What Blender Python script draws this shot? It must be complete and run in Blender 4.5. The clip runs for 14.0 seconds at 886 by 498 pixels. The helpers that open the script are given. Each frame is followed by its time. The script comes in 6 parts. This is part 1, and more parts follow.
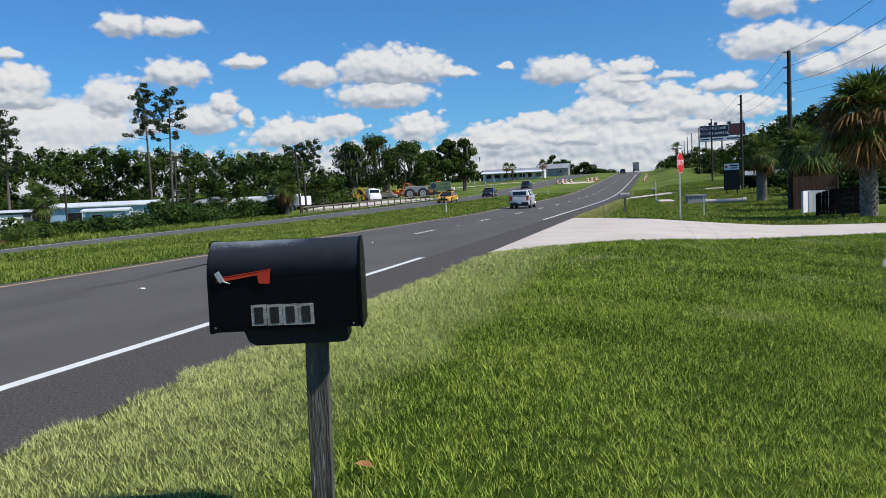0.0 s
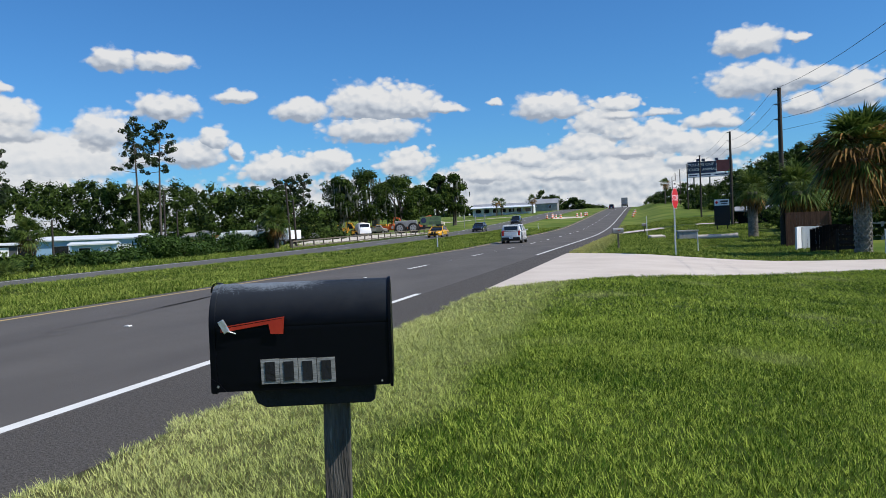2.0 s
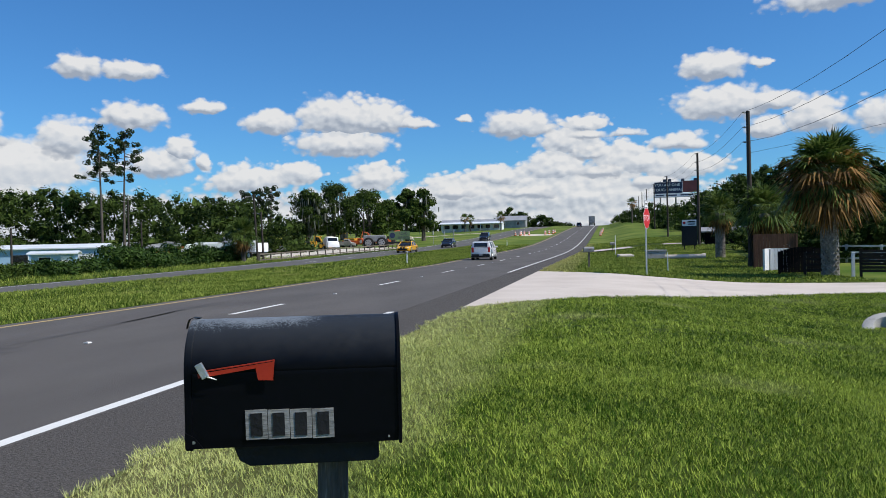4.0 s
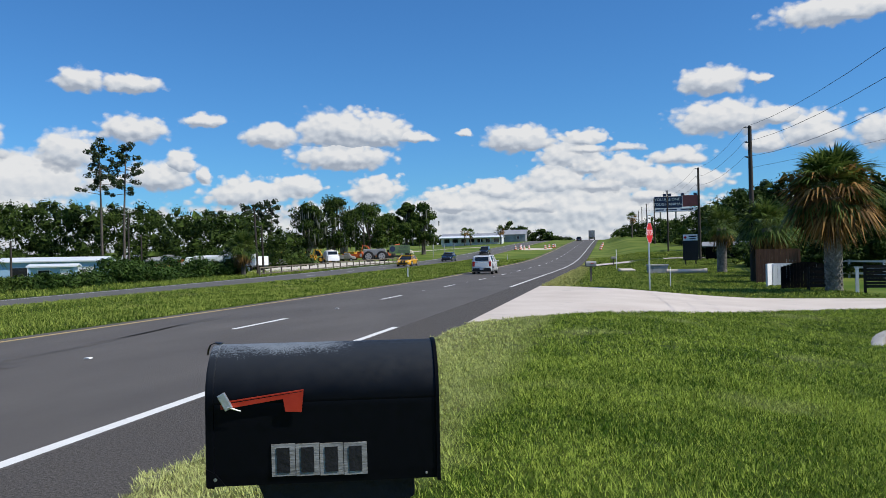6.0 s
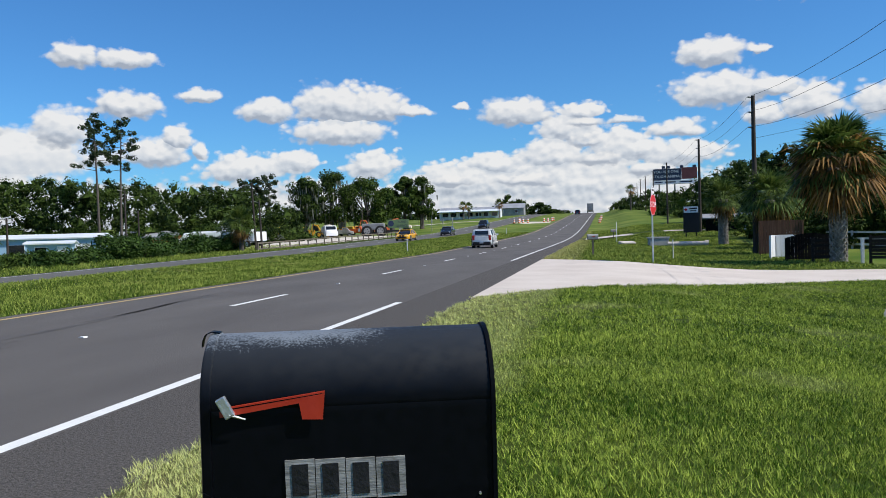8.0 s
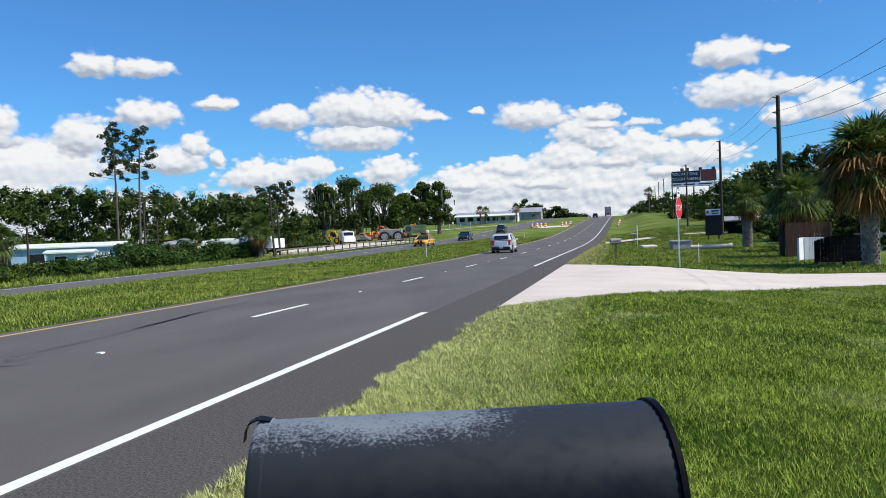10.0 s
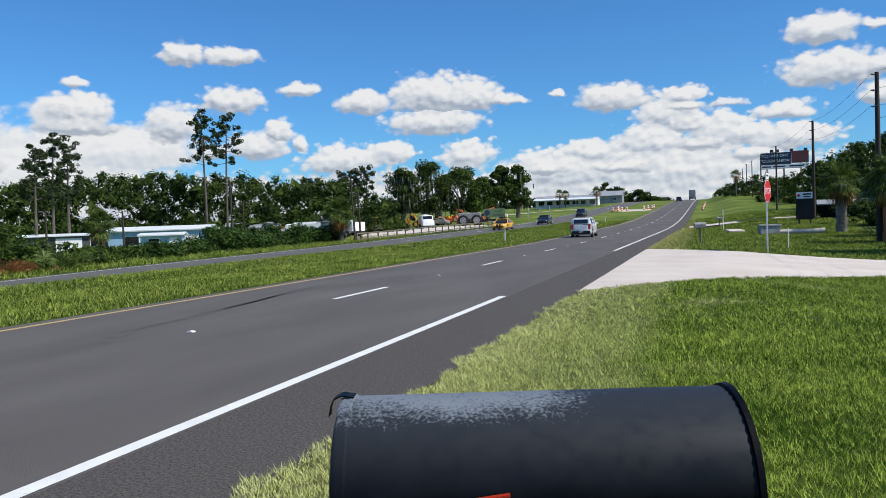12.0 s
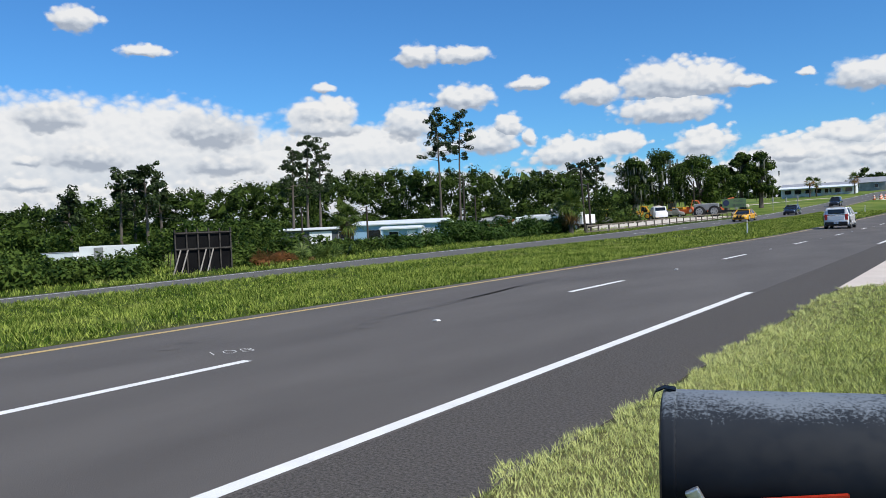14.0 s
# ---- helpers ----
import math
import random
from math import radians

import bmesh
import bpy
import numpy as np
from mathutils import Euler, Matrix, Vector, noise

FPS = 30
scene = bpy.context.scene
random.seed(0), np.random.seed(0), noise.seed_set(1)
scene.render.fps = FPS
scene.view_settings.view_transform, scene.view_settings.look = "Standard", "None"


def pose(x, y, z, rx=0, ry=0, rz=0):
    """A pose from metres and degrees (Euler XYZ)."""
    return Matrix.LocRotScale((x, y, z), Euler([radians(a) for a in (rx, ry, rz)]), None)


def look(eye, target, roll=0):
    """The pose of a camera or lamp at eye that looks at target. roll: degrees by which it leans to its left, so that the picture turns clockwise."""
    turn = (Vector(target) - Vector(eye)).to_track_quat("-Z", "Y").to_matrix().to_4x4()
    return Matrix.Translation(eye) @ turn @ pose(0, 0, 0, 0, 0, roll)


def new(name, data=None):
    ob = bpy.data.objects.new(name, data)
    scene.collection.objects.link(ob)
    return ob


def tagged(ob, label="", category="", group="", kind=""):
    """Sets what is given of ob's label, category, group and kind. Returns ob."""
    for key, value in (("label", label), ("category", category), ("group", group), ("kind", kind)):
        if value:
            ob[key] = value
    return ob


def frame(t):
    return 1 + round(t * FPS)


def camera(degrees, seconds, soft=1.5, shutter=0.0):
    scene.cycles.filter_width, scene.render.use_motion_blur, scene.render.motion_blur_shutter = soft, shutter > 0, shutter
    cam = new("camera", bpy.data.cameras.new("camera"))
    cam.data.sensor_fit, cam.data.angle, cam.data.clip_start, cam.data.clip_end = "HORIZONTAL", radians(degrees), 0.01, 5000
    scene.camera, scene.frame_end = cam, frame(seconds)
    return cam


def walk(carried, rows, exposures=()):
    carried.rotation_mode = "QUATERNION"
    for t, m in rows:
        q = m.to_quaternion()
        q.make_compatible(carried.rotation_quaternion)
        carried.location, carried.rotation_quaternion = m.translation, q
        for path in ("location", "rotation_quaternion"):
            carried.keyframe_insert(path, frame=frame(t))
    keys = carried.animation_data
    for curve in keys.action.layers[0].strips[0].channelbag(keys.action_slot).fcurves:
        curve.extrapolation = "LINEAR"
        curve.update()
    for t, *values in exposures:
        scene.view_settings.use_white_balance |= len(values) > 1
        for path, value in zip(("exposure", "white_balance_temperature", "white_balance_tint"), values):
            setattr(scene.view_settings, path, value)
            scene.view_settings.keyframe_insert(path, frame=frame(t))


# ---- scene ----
cam = camera(58.6, 14.0, 0.8)
PATH = [
    (0, (5.175, -17.366, 1.417), (4.67, -15.435, 1.284), -2.5),
    (0.5, (5.169, -17.313, 1.417), (4.664, -15.382, 1.286), -2.2),
    (1, (5.046, -17.213, 1.428), (4.538, -15.282, 1.327), -1.9),
    (1.5, (4.937, -17.129, 1.431), (4.442, -15.191, 1.381), -2.2),
    (2, (4.868, -16.952, 1.427), (4.393, -15.01, 1.38), -2.3),
    (2.5, (4.808, -16.828, 1.449), (4.353, -14.88, 1.411), -1.7),
    (3, (4.69, -16.789, 1.443), (4.245, -14.839, 1.387), -1.4),
    (3.5, (4.606, -16.74, 1.447), (4.196, -14.783, 1.391), -1.3),
    (4, (4.625, -16.603, 1.475), (4.231, -14.643, 1.464), -1.3),
    (6.5, (4.444, -16.419, 1.496), (4.053, -14.457, 1.52), -1.1),
    (7, (4.419, -16.331, 1.471), (4.032, -14.37, 1.431), -1.3),
    (9.5, (3.989, -15.58, 1.52), (3.584, -13.622, 1.48), -2.1),
    (10, (3.95, -15.513, 1.536), (3.52, -13.56, 1.508), -2.1),
    (10.5, (3.933, -15.523, 1.54), (3.434, -13.586, 1.521), -2.1),
    (11, (3.947, -15.514, 1.536), (3.42, -13.585, 1.514), -2.0),
    (11.5, (3.966, -15.539, 1.537), (3.371, -13.63, 1.487), -2.1),
    (12, (3.961, -15.548, 1.538), (3.338, -13.648, 1.476), -2.0),
    (12.5, (3.943, -15.532, 1.536), (3.276, -13.647, 1.471), -1.9),
    (13, (3.887, -15.577, 1.54), (3.146, -13.72, 1.47), -1.8),
    (13.5, (3.852, -15.616, 1.541), (2.95, -13.832, 1.474), -2.1),
    (14, (3.865, -15.709, 1.561), (2.729, -14.064, 1.502), -2.4),
]
# the clip's camera brightens as it nears the mailbox and dips as the white car passes
EXPOSURES = [(0, 0.04), (7, 0.06), (9.5, 0.28), (11, 0.28), (12, 0.14), (12.5, 0.26), (13.5, 0.19), (14, 0.17)]
walk(cam, [(t, look(eye, target, roll)) for t, eye, target, roll in PATH], EXPOSURES)

# ---------- light ----------
SUN_AZ, SUN_EL = 97.0, 49.0
sun = new("sun", bpy.data.lights.new("sun", "SUN"))
sun.data.energy, sun.data.angle, sun.data.color = 5.0, radians(0.53), (1.0, 0.95, 0.87)
to_sun = Vector((math.sin(radians(SUN_AZ)) * math.cos(radians(SUN_EL)), math.cos(radians(SUN_AZ)) * math.cos(radians(SUN_EL)), math.sin(radians(SUN_EL))))
sun.matrix_world = look(to_sun * 50, (0, 0, 0))

# clouds: bearing, elevation, half width, half height in degrees
CUMULI = ((-35.9, 12.1, 1.6, 0.95), (-32.6, 12.0, 2.2, 0.65), (-27.9, 9.8, 1.6, 0.5), (-32.6, 9.0, 2.3, 1.0), (-36.7, 7.4, 1.7, 1.4), (-29.6, 6.9, 1.0, 0.95),
          (-31.0, 5.8, 2.2, 1.1), (-28.1, 6.0, 0.5, 0.6), (-18.5, 9.2, 3.2, 1.65), (-23.6, 8.8, 1.8, 0.95), (-18.4, 7.3, 3.6, 1.1), (-15.5, 9.0, 2.1, 1.3),
          (-42.4, 8.2, 2.2, 1.35), (-42.7, 10.0, 0.9, 0.4), (-13.3, 8.7, 1.5, 0.5), (-58.8, 14.2, 1.5, 0.95), (-54.7, 12.4, 1.6, 0.5), (15.4, 15.2, 4.3, 1.0))
CUMULI_RIGHT = ((-5.6, 8.4, 2.8, 1.0), (7.9, 11.6, 2.5, 1.05), (10.8, 11.5, 0.7, 0.3), (8.2, 9.1, 3.2, 1.3), (11.7, 9.0, 1.9, 0.6), (5.5, 6.7, 2.0, 0.75),
                (11.1, 7.3, 1.4, 0.75), (14.1, 7.8, 1.9, 1.35), (-9.5, 9.0, 0.6, 0.3), (19.5, 7.5, 3.2, 1.4))
# a towering cumulus with its bank along the horizon, and a wide anvil
TOWER = ((-1.1, 8.3, 1.7, 0.75), (-2.1, 7.1, 2.5, 1.4), (-3.2, 5.3, 3.0, 1.5), (1.0, 5.8, 2.4, 1.6), (3.0, 5.4, 2.0, 1.0), (-7.4, 4.8, 2.6, 1.1),
         (-9.3, 3.5, 5.6, 1.7), (-1.5, 3.2, 7.4, 2.4), (5.9, 5.0, 3.5, 1.1), (-25.0, 4.8, 3.8, 1.2), (-21.5, 5.3, 1.9, 0.9), (-16.1, 4.9, 2.3, 1.3))
ANVIL = ((-57.5, 5.5, 13.5, 3.9), (-66.0, 5.0, 12.0, 4.0), (-42.9, 8.0, 2.8, 1.5), (-40.8, 5.6, 6.4, 1.9), (-61.3, 2.1, 9.0, 2.8), (-46.0, 3.6, 9.0, 2.8))
# smaller, shaded clouds nearer than the bank
SHADED = ((-0.7, 6.2, 1.4, 0.6), (-0.9, 7.5, 1.5, 0.4), (-0.1, 4.9, 1.8, 0.6), (1.9, 7.5, 1.2, 0.3), (-50.6, 7.0, 2.8, 1.4), (-58.3, 5.3, 2.7, 0.95), (-60.6, 7.9, 2.1, 1.0),
          (-62.0, 5.2, 0.8, 0.45), (-42.6, 7.2, 2.5, 0.7), (-49.7, 4.7, 2.6, 0.85), (-62.3, 3.6, 2.0, 0.5), (-5.0, 3.6, 2.2, 0.5), (3.4, 4.0, 1.9, 0.5), (-10.6, 3.7, 1.6, 0.45), (-34.5, 5.4, 1.5, 0.5))


def nodes_of(tree):
    def add(kind, *ins, **props):
        n = tree.nodes.new(kind)
        for k, v in props.items():
            if k == "op":
                n.operation = v
            elif k == "blend":
                n.blend_type = v
            elif k == "dtype":
                n.data_type = v
            elif k == "dims":
                n.noise_dimensions = v
            elif k == "clamp":
                n.use_clamp = v
        for i, v in enumerate(ins):
            if v is None:
                continue
            if isinstance(v, bpy.types.NodeSocket):
                tree.links.new(v, n.inputs[i])
            else:
                n.inputs[i].default_value = v
        return n
    return add


def cloud_group(name, blobs, bank_top, ragged, swell):
    """Density of a layer of clouds and the height within the cloud, by bearing and elevation."""
    g = bpy.data.node_groups.new(name, "ShaderNodeTree")
    g.interface.new_socket("Bearing", in_out="INPUT", socket_type="NodeSocketFloat")
    g.interface.new_socket("Elevation", in_out="INPUT", socket_type="NodeSocketFloat")
    g.interface.new_socket("Density", in_out="OUTPUT", socket_type="NodeSocketFloat")
    g.interface.new_socket("Height", in_out="OUTPUT", socket_type="NodeSocketFloat")
    add = nodes_of(g)
    src, out = g.nodes.new("NodeGroupInput"), g.nodes.new("NodeGroupOutput")

    def m(op, a, b=None, c=None):
        return add("ShaderNodeMath", a, b, c, op=op).outputs[0]

    def noise(sa, se, seed, detail, rough):
        v = add("ShaderNodeCombineXYZ", m("MULTIPLY", src.outputs[0], sa), m("MULTIPLY", src.outputs[1], se), seed).outputs[0]
        n = add("ShaderNodeTexNoise", v)
        n.inputs["Scale"].default_value, n.inputs["Detail"].default_value, n.inputs["Roughness"].default_value = 1.0, detail, rough
        return v, n
    # the outlines wander a little
    _, warp = noise(0.7, 0.9, 8.3, 4.0, 0.55)
    wx = add("ShaderNodeSeparateXYZ", warp.outputs["Color"])
    az = m("ADD", src.outputs[0], m("MULTIPLY", m("SUBTRACT", wx.outputs[0], 0.5), 1.3))
    el = m("ADD", src.outputs[1], m("MULTIPLY", m("SUBTRACT", wx.outputs[1], 0.5), 0.8))
    best, tall = None, None
    for a, e, w, h in blobs:
        dx = m("DIVIDE", m("SUBTRACT", az, a), w)
        dy = m("DIVIDE", m("SUBTRACT", el, e), h)
        low = m("MULTIPLY", m("MINIMUM", dy, 0.0), 1.25)
        q = m("ADD", m("MAXIMUM", dy, 0.0), low)
        d = m("SUBTRACT", 1.0, m("SQRT", m("ADD", m("MULTIPLY", dx, dx), m("MULTIPLY", q, q))))
        if best is None:
            best, tall = d, dy
        else:
            win = m("GREATER_THAN", d, best)
            tall = m("ADD", m("MULTIPLY", win, m("SUBTRACT", dy, tall)), tall)
            best = m("SMOOTH_MAX", best, d, 0.4)
    if bank_top:
        best = m("MAXIMUM", best, m("MINIMUM", m("MULTIPLY", m("SUBTRACT", bank_top, el), 0.30), 0.7))
    best = m("MAXIMUM", best, -0.9)
    v1, n1 = noise(0.75, 1.05, 1.7, 7.0, 0.55)
    _, n2 = noise(0.2, 0.35, 3.7, 3.0, 0.5)
    vor = add("ShaderNodeTexVoronoi", add("ShaderNodeVectorMath", v1, add("ShaderNodeVectorMath", n1.outputs["Color"], (0.5, 0.5, 0.5), op="MULTIPLY").outputs[0], op="ADD").outputs[0])
    vor.feature = "SMOOTH_F1"
    vor.inputs["Scale"].default_value = 2.1
    vor.inputs["Smoothness"].default_value = 0.35
    d = m("ADD", m("ADD", best, swell), m("MULTIPLY", m("SUBTRACT", n1.outputs[0], 0.5), 0.85 * ragged))
    d = m("ADD", d, m("MULTIPLY", m("SUBTRACT", n2.outputs[0], 0.5), 0.35))
    d = m("ADD", d, m("MULTIPLY", m("SUBTRACT", 0.42, vor.outputs["Distance"]), 0.55 * ragged))
    g.links.new(d, out.inputs[0])
    g.links.new(tall, out.inputs[1])
    return g


def build_world():
    world = bpy.data.worlds.new("world")
    scene.world = world
    world.use_nodes = True
    t = world.node_tree
    t.nodes.clear()
    add = nodes_of(t)

    def m(op, a, b=None, c=None, clamp=False):
        return add("ShaderNodeMath", a, b, c, op=op, clamp=clamp).outputs[0]
    coord = t.nodes.new("ShaderNodeTexCoord").outputs["Generated"]
    xyz = add("ShaderNodeSeparateXYZ", coord)
    az = m("MULTIPLY", m("ARCTAN2", xyz.outputs[0], xyz.outputs[1]), 57.2958)
    el = m("MULTIPLY", m("ARCSINE", xyz.outputs[2]), 57.2958)
    sky = t.nodes.new("ShaderNodeTexSky")
    sky.sky_type, sky.sun_disc = "NISHITA", False
    sky.sun_elevation, sky.sun_rotation = radians(SUN_EL), radians(SUN_AZ)
    sky.air_density, sky.dust_density, sky.ozone_density = 1.0, 0.3, 1.5
    colour = add("ShaderNodeVectorMath", sky.outputs[0], SKY_TINT, op="MULTIPLY").outputs[0]

    def layer(below, name, blobs, bank_top, ragged, swell, soft, base, belly, cover):
        g = cloud_group(name, blobs, bank_top, ragged, swell)

        def field(a, e):
            n = t.nodes.new("ShaderNodeGroup")
            n.node_tree = g
            t.links.new(a, n.inputs[0])
            t.links.new(e, n.inputs[1])
            return n
        here = field(az, el)
        sunward = field(m("ADD", az, 0.22), m("ADD", el, 0.34))
        mask = add("ShaderNodeMapRange", here.outputs[0], 0.0, soft, 0.0, cover)
        mask.interpolation_type = "SMOOTHSTEP"
        slope = m("MULTIPLY", m("SUBTRACT", here.outputs[0], sunward.outputs[0]), 0.75)
        height = m("MULTIPLY", m("MAXIMUM", m("MINIMUM", here.outputs[1], 0.8), -0.9), belly)
        lit = m("ADD", m("ADD", base, slope), height, clamp=True)
        ramp = t.nodes.new("ShaderNodeValToRGB")
        t.links.new(lit, ramp.inputs[0])
        ramp.color_ramp.elements[0].position, ramp.color_ramp.elements[0].color = 0.05, (0.44, 0.50, 0.60, 1)
        ramp.color_ramp.elements[1].position, ramp.color_ramp.elements[1].color = 0.82, (1.0, 1.0, 1.0, 1)
        mid = ramp.color_ramp.elements.new(0.42)
        mid.color = (0.72, 0.77, 0.84, 1)
        cloud = add("ShaderNodeVectorMath", ramp.outputs[0], (CLOUD_GAIN,) * 3, op="MULTIPLY")
        mix = t.nodes.new("ShaderNodeMix")
        mix.data_type = "RGBA"
        t.links.new(mask.outputs[0], mix.inputs[0])
        t.links.new(below, mix.inputs[6])
        t.links.new(cloud.outputs[0], mix.inputs[7])
        return mix.outputs[2]
    colour = layer(colour, "anvil_field", ANVIL, 2.0, 0.4, 0.1, 0.30, 0.66, 0.12, 0.97)
    colour = layer(colour, "tower_field", TOWER, 3.9, 0.9, 0.12, 0.32, 0.56, 0.16, 0.97)
    colour = layer(colour, "cumulus_field", CUMULI + CUMULI_RIGHT, 0, 0.85, 0.24, 0.42, 0.50, 0.40, 0.97)
    colour = layer(colour, "shaded_field", SHADED, 0, 0.8, 0.26, 0.50, 0.22, 0.26, 0.9)
    back = add("ShaderNodeBackground", colour, 0.10)
    t.links.new(back.outputs[0], t.nodes.new("ShaderNodeOutputWorld").inputs[0])


SKY_TINT, CLOUD_GAIN = (0.36, 0.78, 1.22), 7.6
build_world()


# ---------- materials ----------
def rgb(c):
    return (*c, 1.0)


def surface(name, c1, c2, scale=4.0, rough=0.8, metal=0.0, fine=60.0, bump=0.15, spot=None, spot_scale=1.5, spot_cut=0.6, stretch=(1, 1, 1),
            island=0.0, object_random=0.0, translucent=0.0, spec=0.3, coat=0.0, world_space=False):
    """Two-scale noise between two colours, optional stains, bump, per-leaf variation and translucency."""
    mat = bpy.data.materials.new(name)
    mat.use_nodes = True
    t = mat.node_tree
    t.nodes.clear()
    add = nodes_of(t)
    out = t.nodes.new("ShaderNodeOutputMaterial")
    if world_space:
        co = t.nodes.new("ShaderNodeNewGeometry").outputs["Position"]
    else:
        co = t.nodes.new("ShaderNodeTexCoord").outputs["Object"]
    co = add("ShaderNodeVectorMath", co, stretch, op="MULTIPLY").outputs[0]
    big = add("ShaderNodeTexNoise", co)
    big.inputs["Scale"].default_value, big.inputs["Detail"].default_value = scale, 5.0
    small = add("ShaderNodeTexNoise", co)
    small.inputs["Scale"].default_value, small.inputs["Detail"].default_value = fine, 3.0

    def m(op, a, b=None, clamp=False):
        return add("ShaderNodeMath", a, b, op=op, clamp=clamp).outputs[0]
    f = m("ADD", m("MULTIPLY", m("SUBTRACT", big.outputs[0], 0.5), 2.2), m("MULTIPLY", m("SUBTRACT", small.outputs[0], 0.5), 1.2))
    f = m("ADD", f, 0.5)
    if island:
        geo = t.nodes.new("ShaderNodeNewGeometry").outputs["Random Per Island"]
        f = m("ADD", f, m("MULTIPLY", m("SUBTRACT", geo, 0.5), island * 2))
    if object_random:
        rnd = t.nodes.new("ShaderNodeObjectInfo").outputs["Random"]
        f = m("ADD", f, m("MULTIPLY", m("SUBTRACT", rnd, 0.5), object_random * 2))
    f = m("ADD", f, 0.0, clamp=True)
    mix = add("ShaderNodeMix", f, dtype="RGBA")
    mix.inputs[6].default_value, mix.inputs[7].default_value = rgb(c1), rgb(c2)
    col = mix.outputs[2]
    if spot:
        st = add("ShaderNodeTexNoise", co)
        st.inputs["Scale"].default_value, st.inputs["Detail"].default_value = spot_scale, 6.0
        mr = add("ShaderNodeMapRange", st.outputs[0], spot_cut, spot_cut + 0.12, 0.0, 0.8)
        mx = add("ShaderNodeMix", mr.outputs[0], dtype="RGBA")
        t.links.new(col, mx.inputs[6])
        mx.inputs[7].default_value = rgb(spot)
        col = mx.outputs[2]
    p = t.nodes.new("ShaderNodeBsdfPrincipled")
    t.links.new(col, p.inputs["Base Color"])
    p.inputs["Metallic"].default_value = metal
    p.inputs["Specular IOR Level"].default_value = spec
    p.inputs["Coat Weight"].default_value = coat
    rr = add("ShaderNodeMapRange", small.outputs[0], 0.3, 0.7, max(rough - 0.12, 0.02), min(rough + 0.1, 1.0))
    t.links.new(rr.outputs[0], p.inputs["Roughness"])
    if bump:
        b = t.nodes.new("ShaderNodeBump")
        b.inputs["Strength"].default_value = bump
        b.inputs["Distance"].default_value = 0.02
        t.links.new(small.outputs[0], b.inputs["Height"])
        t.links.new(b.outputs[0], p.inputs["Normal"])
    if translucent:
        tr = t.nodes.new("ShaderNodeBsdfTranslucent")
        t.links.new(col, tr.inputs[0])
        ms = t.nodes.new("ShaderNodeMixShader")
        ms.inputs[0].default_value = translucent
        t.links.new(p.outputs[0], ms.inputs[1])
        t.links.new(tr.outputs[0], ms.inputs[2])
        t.links.new(ms.outputs[0], out.inputs[0])
    else:
        t.links.new(p.outputs[0], out.inputs[0])
    return mat


def verge_material(name, lush, pale, dry, island=0.0, translucent=0.0):
    """Grass: lush and pale patches, a drier strip along the pavement edge and dry spots."""
    mat = surface(name, lush, pale, scale=0.5, fine=11.0, rough=0.75, bump=0.0, island=island, translucent=translucent, world_space=True, spec=0.02)
    t = mat.node_tree
    add = nodes_of(t)
    p = [n for n in t.nodes if n.type == "BSDF_PRINCIPLED"][0]
    col = p.inputs["Base Color"].links[0].from_socket
    pos = t.nodes.new("ShaderNodeNewGeometry").outputs["Position"]
    x = add("ShaderNodeSeparateXYZ", pos).outputs[0]
    n = add("ShaderNodeTexNoise", pos)
    n.inputs["Scale"].default_value, n.inputs["Detail"].default_value = 0.9, 5.0
    n2 = add("ShaderNodeTexNoise", pos)
    n2.inputs["Scale"].default_value, n2.inputs["Detail"].default_value = 0.35, 4.0

    def m(op, a, b=None, clamp=False):
        return add("ShaderNodeMath", a, b, op=op, clamp=clamp).outputs[0]
    wob = m("ADD", x, m("MULTIPLY", m("SUBTRACT", n.outputs[0], 0.5), 1.3))
    strip = add("ShaderNodeMapRange", wob, 2.95, 3.5, 0.5, 0.0).outputs[0]
    edge = add("ShaderNodeMapRange", wob, 1.5, 2.5, 0.4, 0.0).outputs[0]
    strip = m("ADD", strip, edge)
    right = m("GREATER_THAN", x, -2.0)
    strip = m("MULTIPLY", strip, right)
    spots = add("ShaderNodeMapRange", n2.outputs[0], 0.60, 0.72, 0.0, 0.45).outputs[0]
    f = m("MAXIMUM", strip, spots)
    mx = add("ShaderNodeMix", f, dtype="RGBA")
    t.links.new(col, mx.inputs[6])
    mx.inputs[7].default_value = rgb(dry)
    t.links.new(mx.outputs[2], p.inputs["Base Color"])
    for tr in [n for n in t.nodes if n.type == "BSDF_TRANSLUCENT"]:
        t.links.new(mx.outputs[2], tr.inputs[0])
    return mat


M_soil = verge_material("turf_base", (0.024, 0.044, 0.006), (0.058, 0.078, 0.014), (0.120, 0.112, 0.050))
M_blade = verge_material("turf_blades", (0.036, 0.088, 0.007), (0.390, 0.480, 0.082), (0.54, 0.56, 0.22), island=0.95, translucent=0.16)
M_rough = verge_material("rough_grass", (0.050, 0.100, 0.010), (0.340, 0.400, 0.085), (0.50, 0.46, 0.18), island=0.8, translucent=0.22)


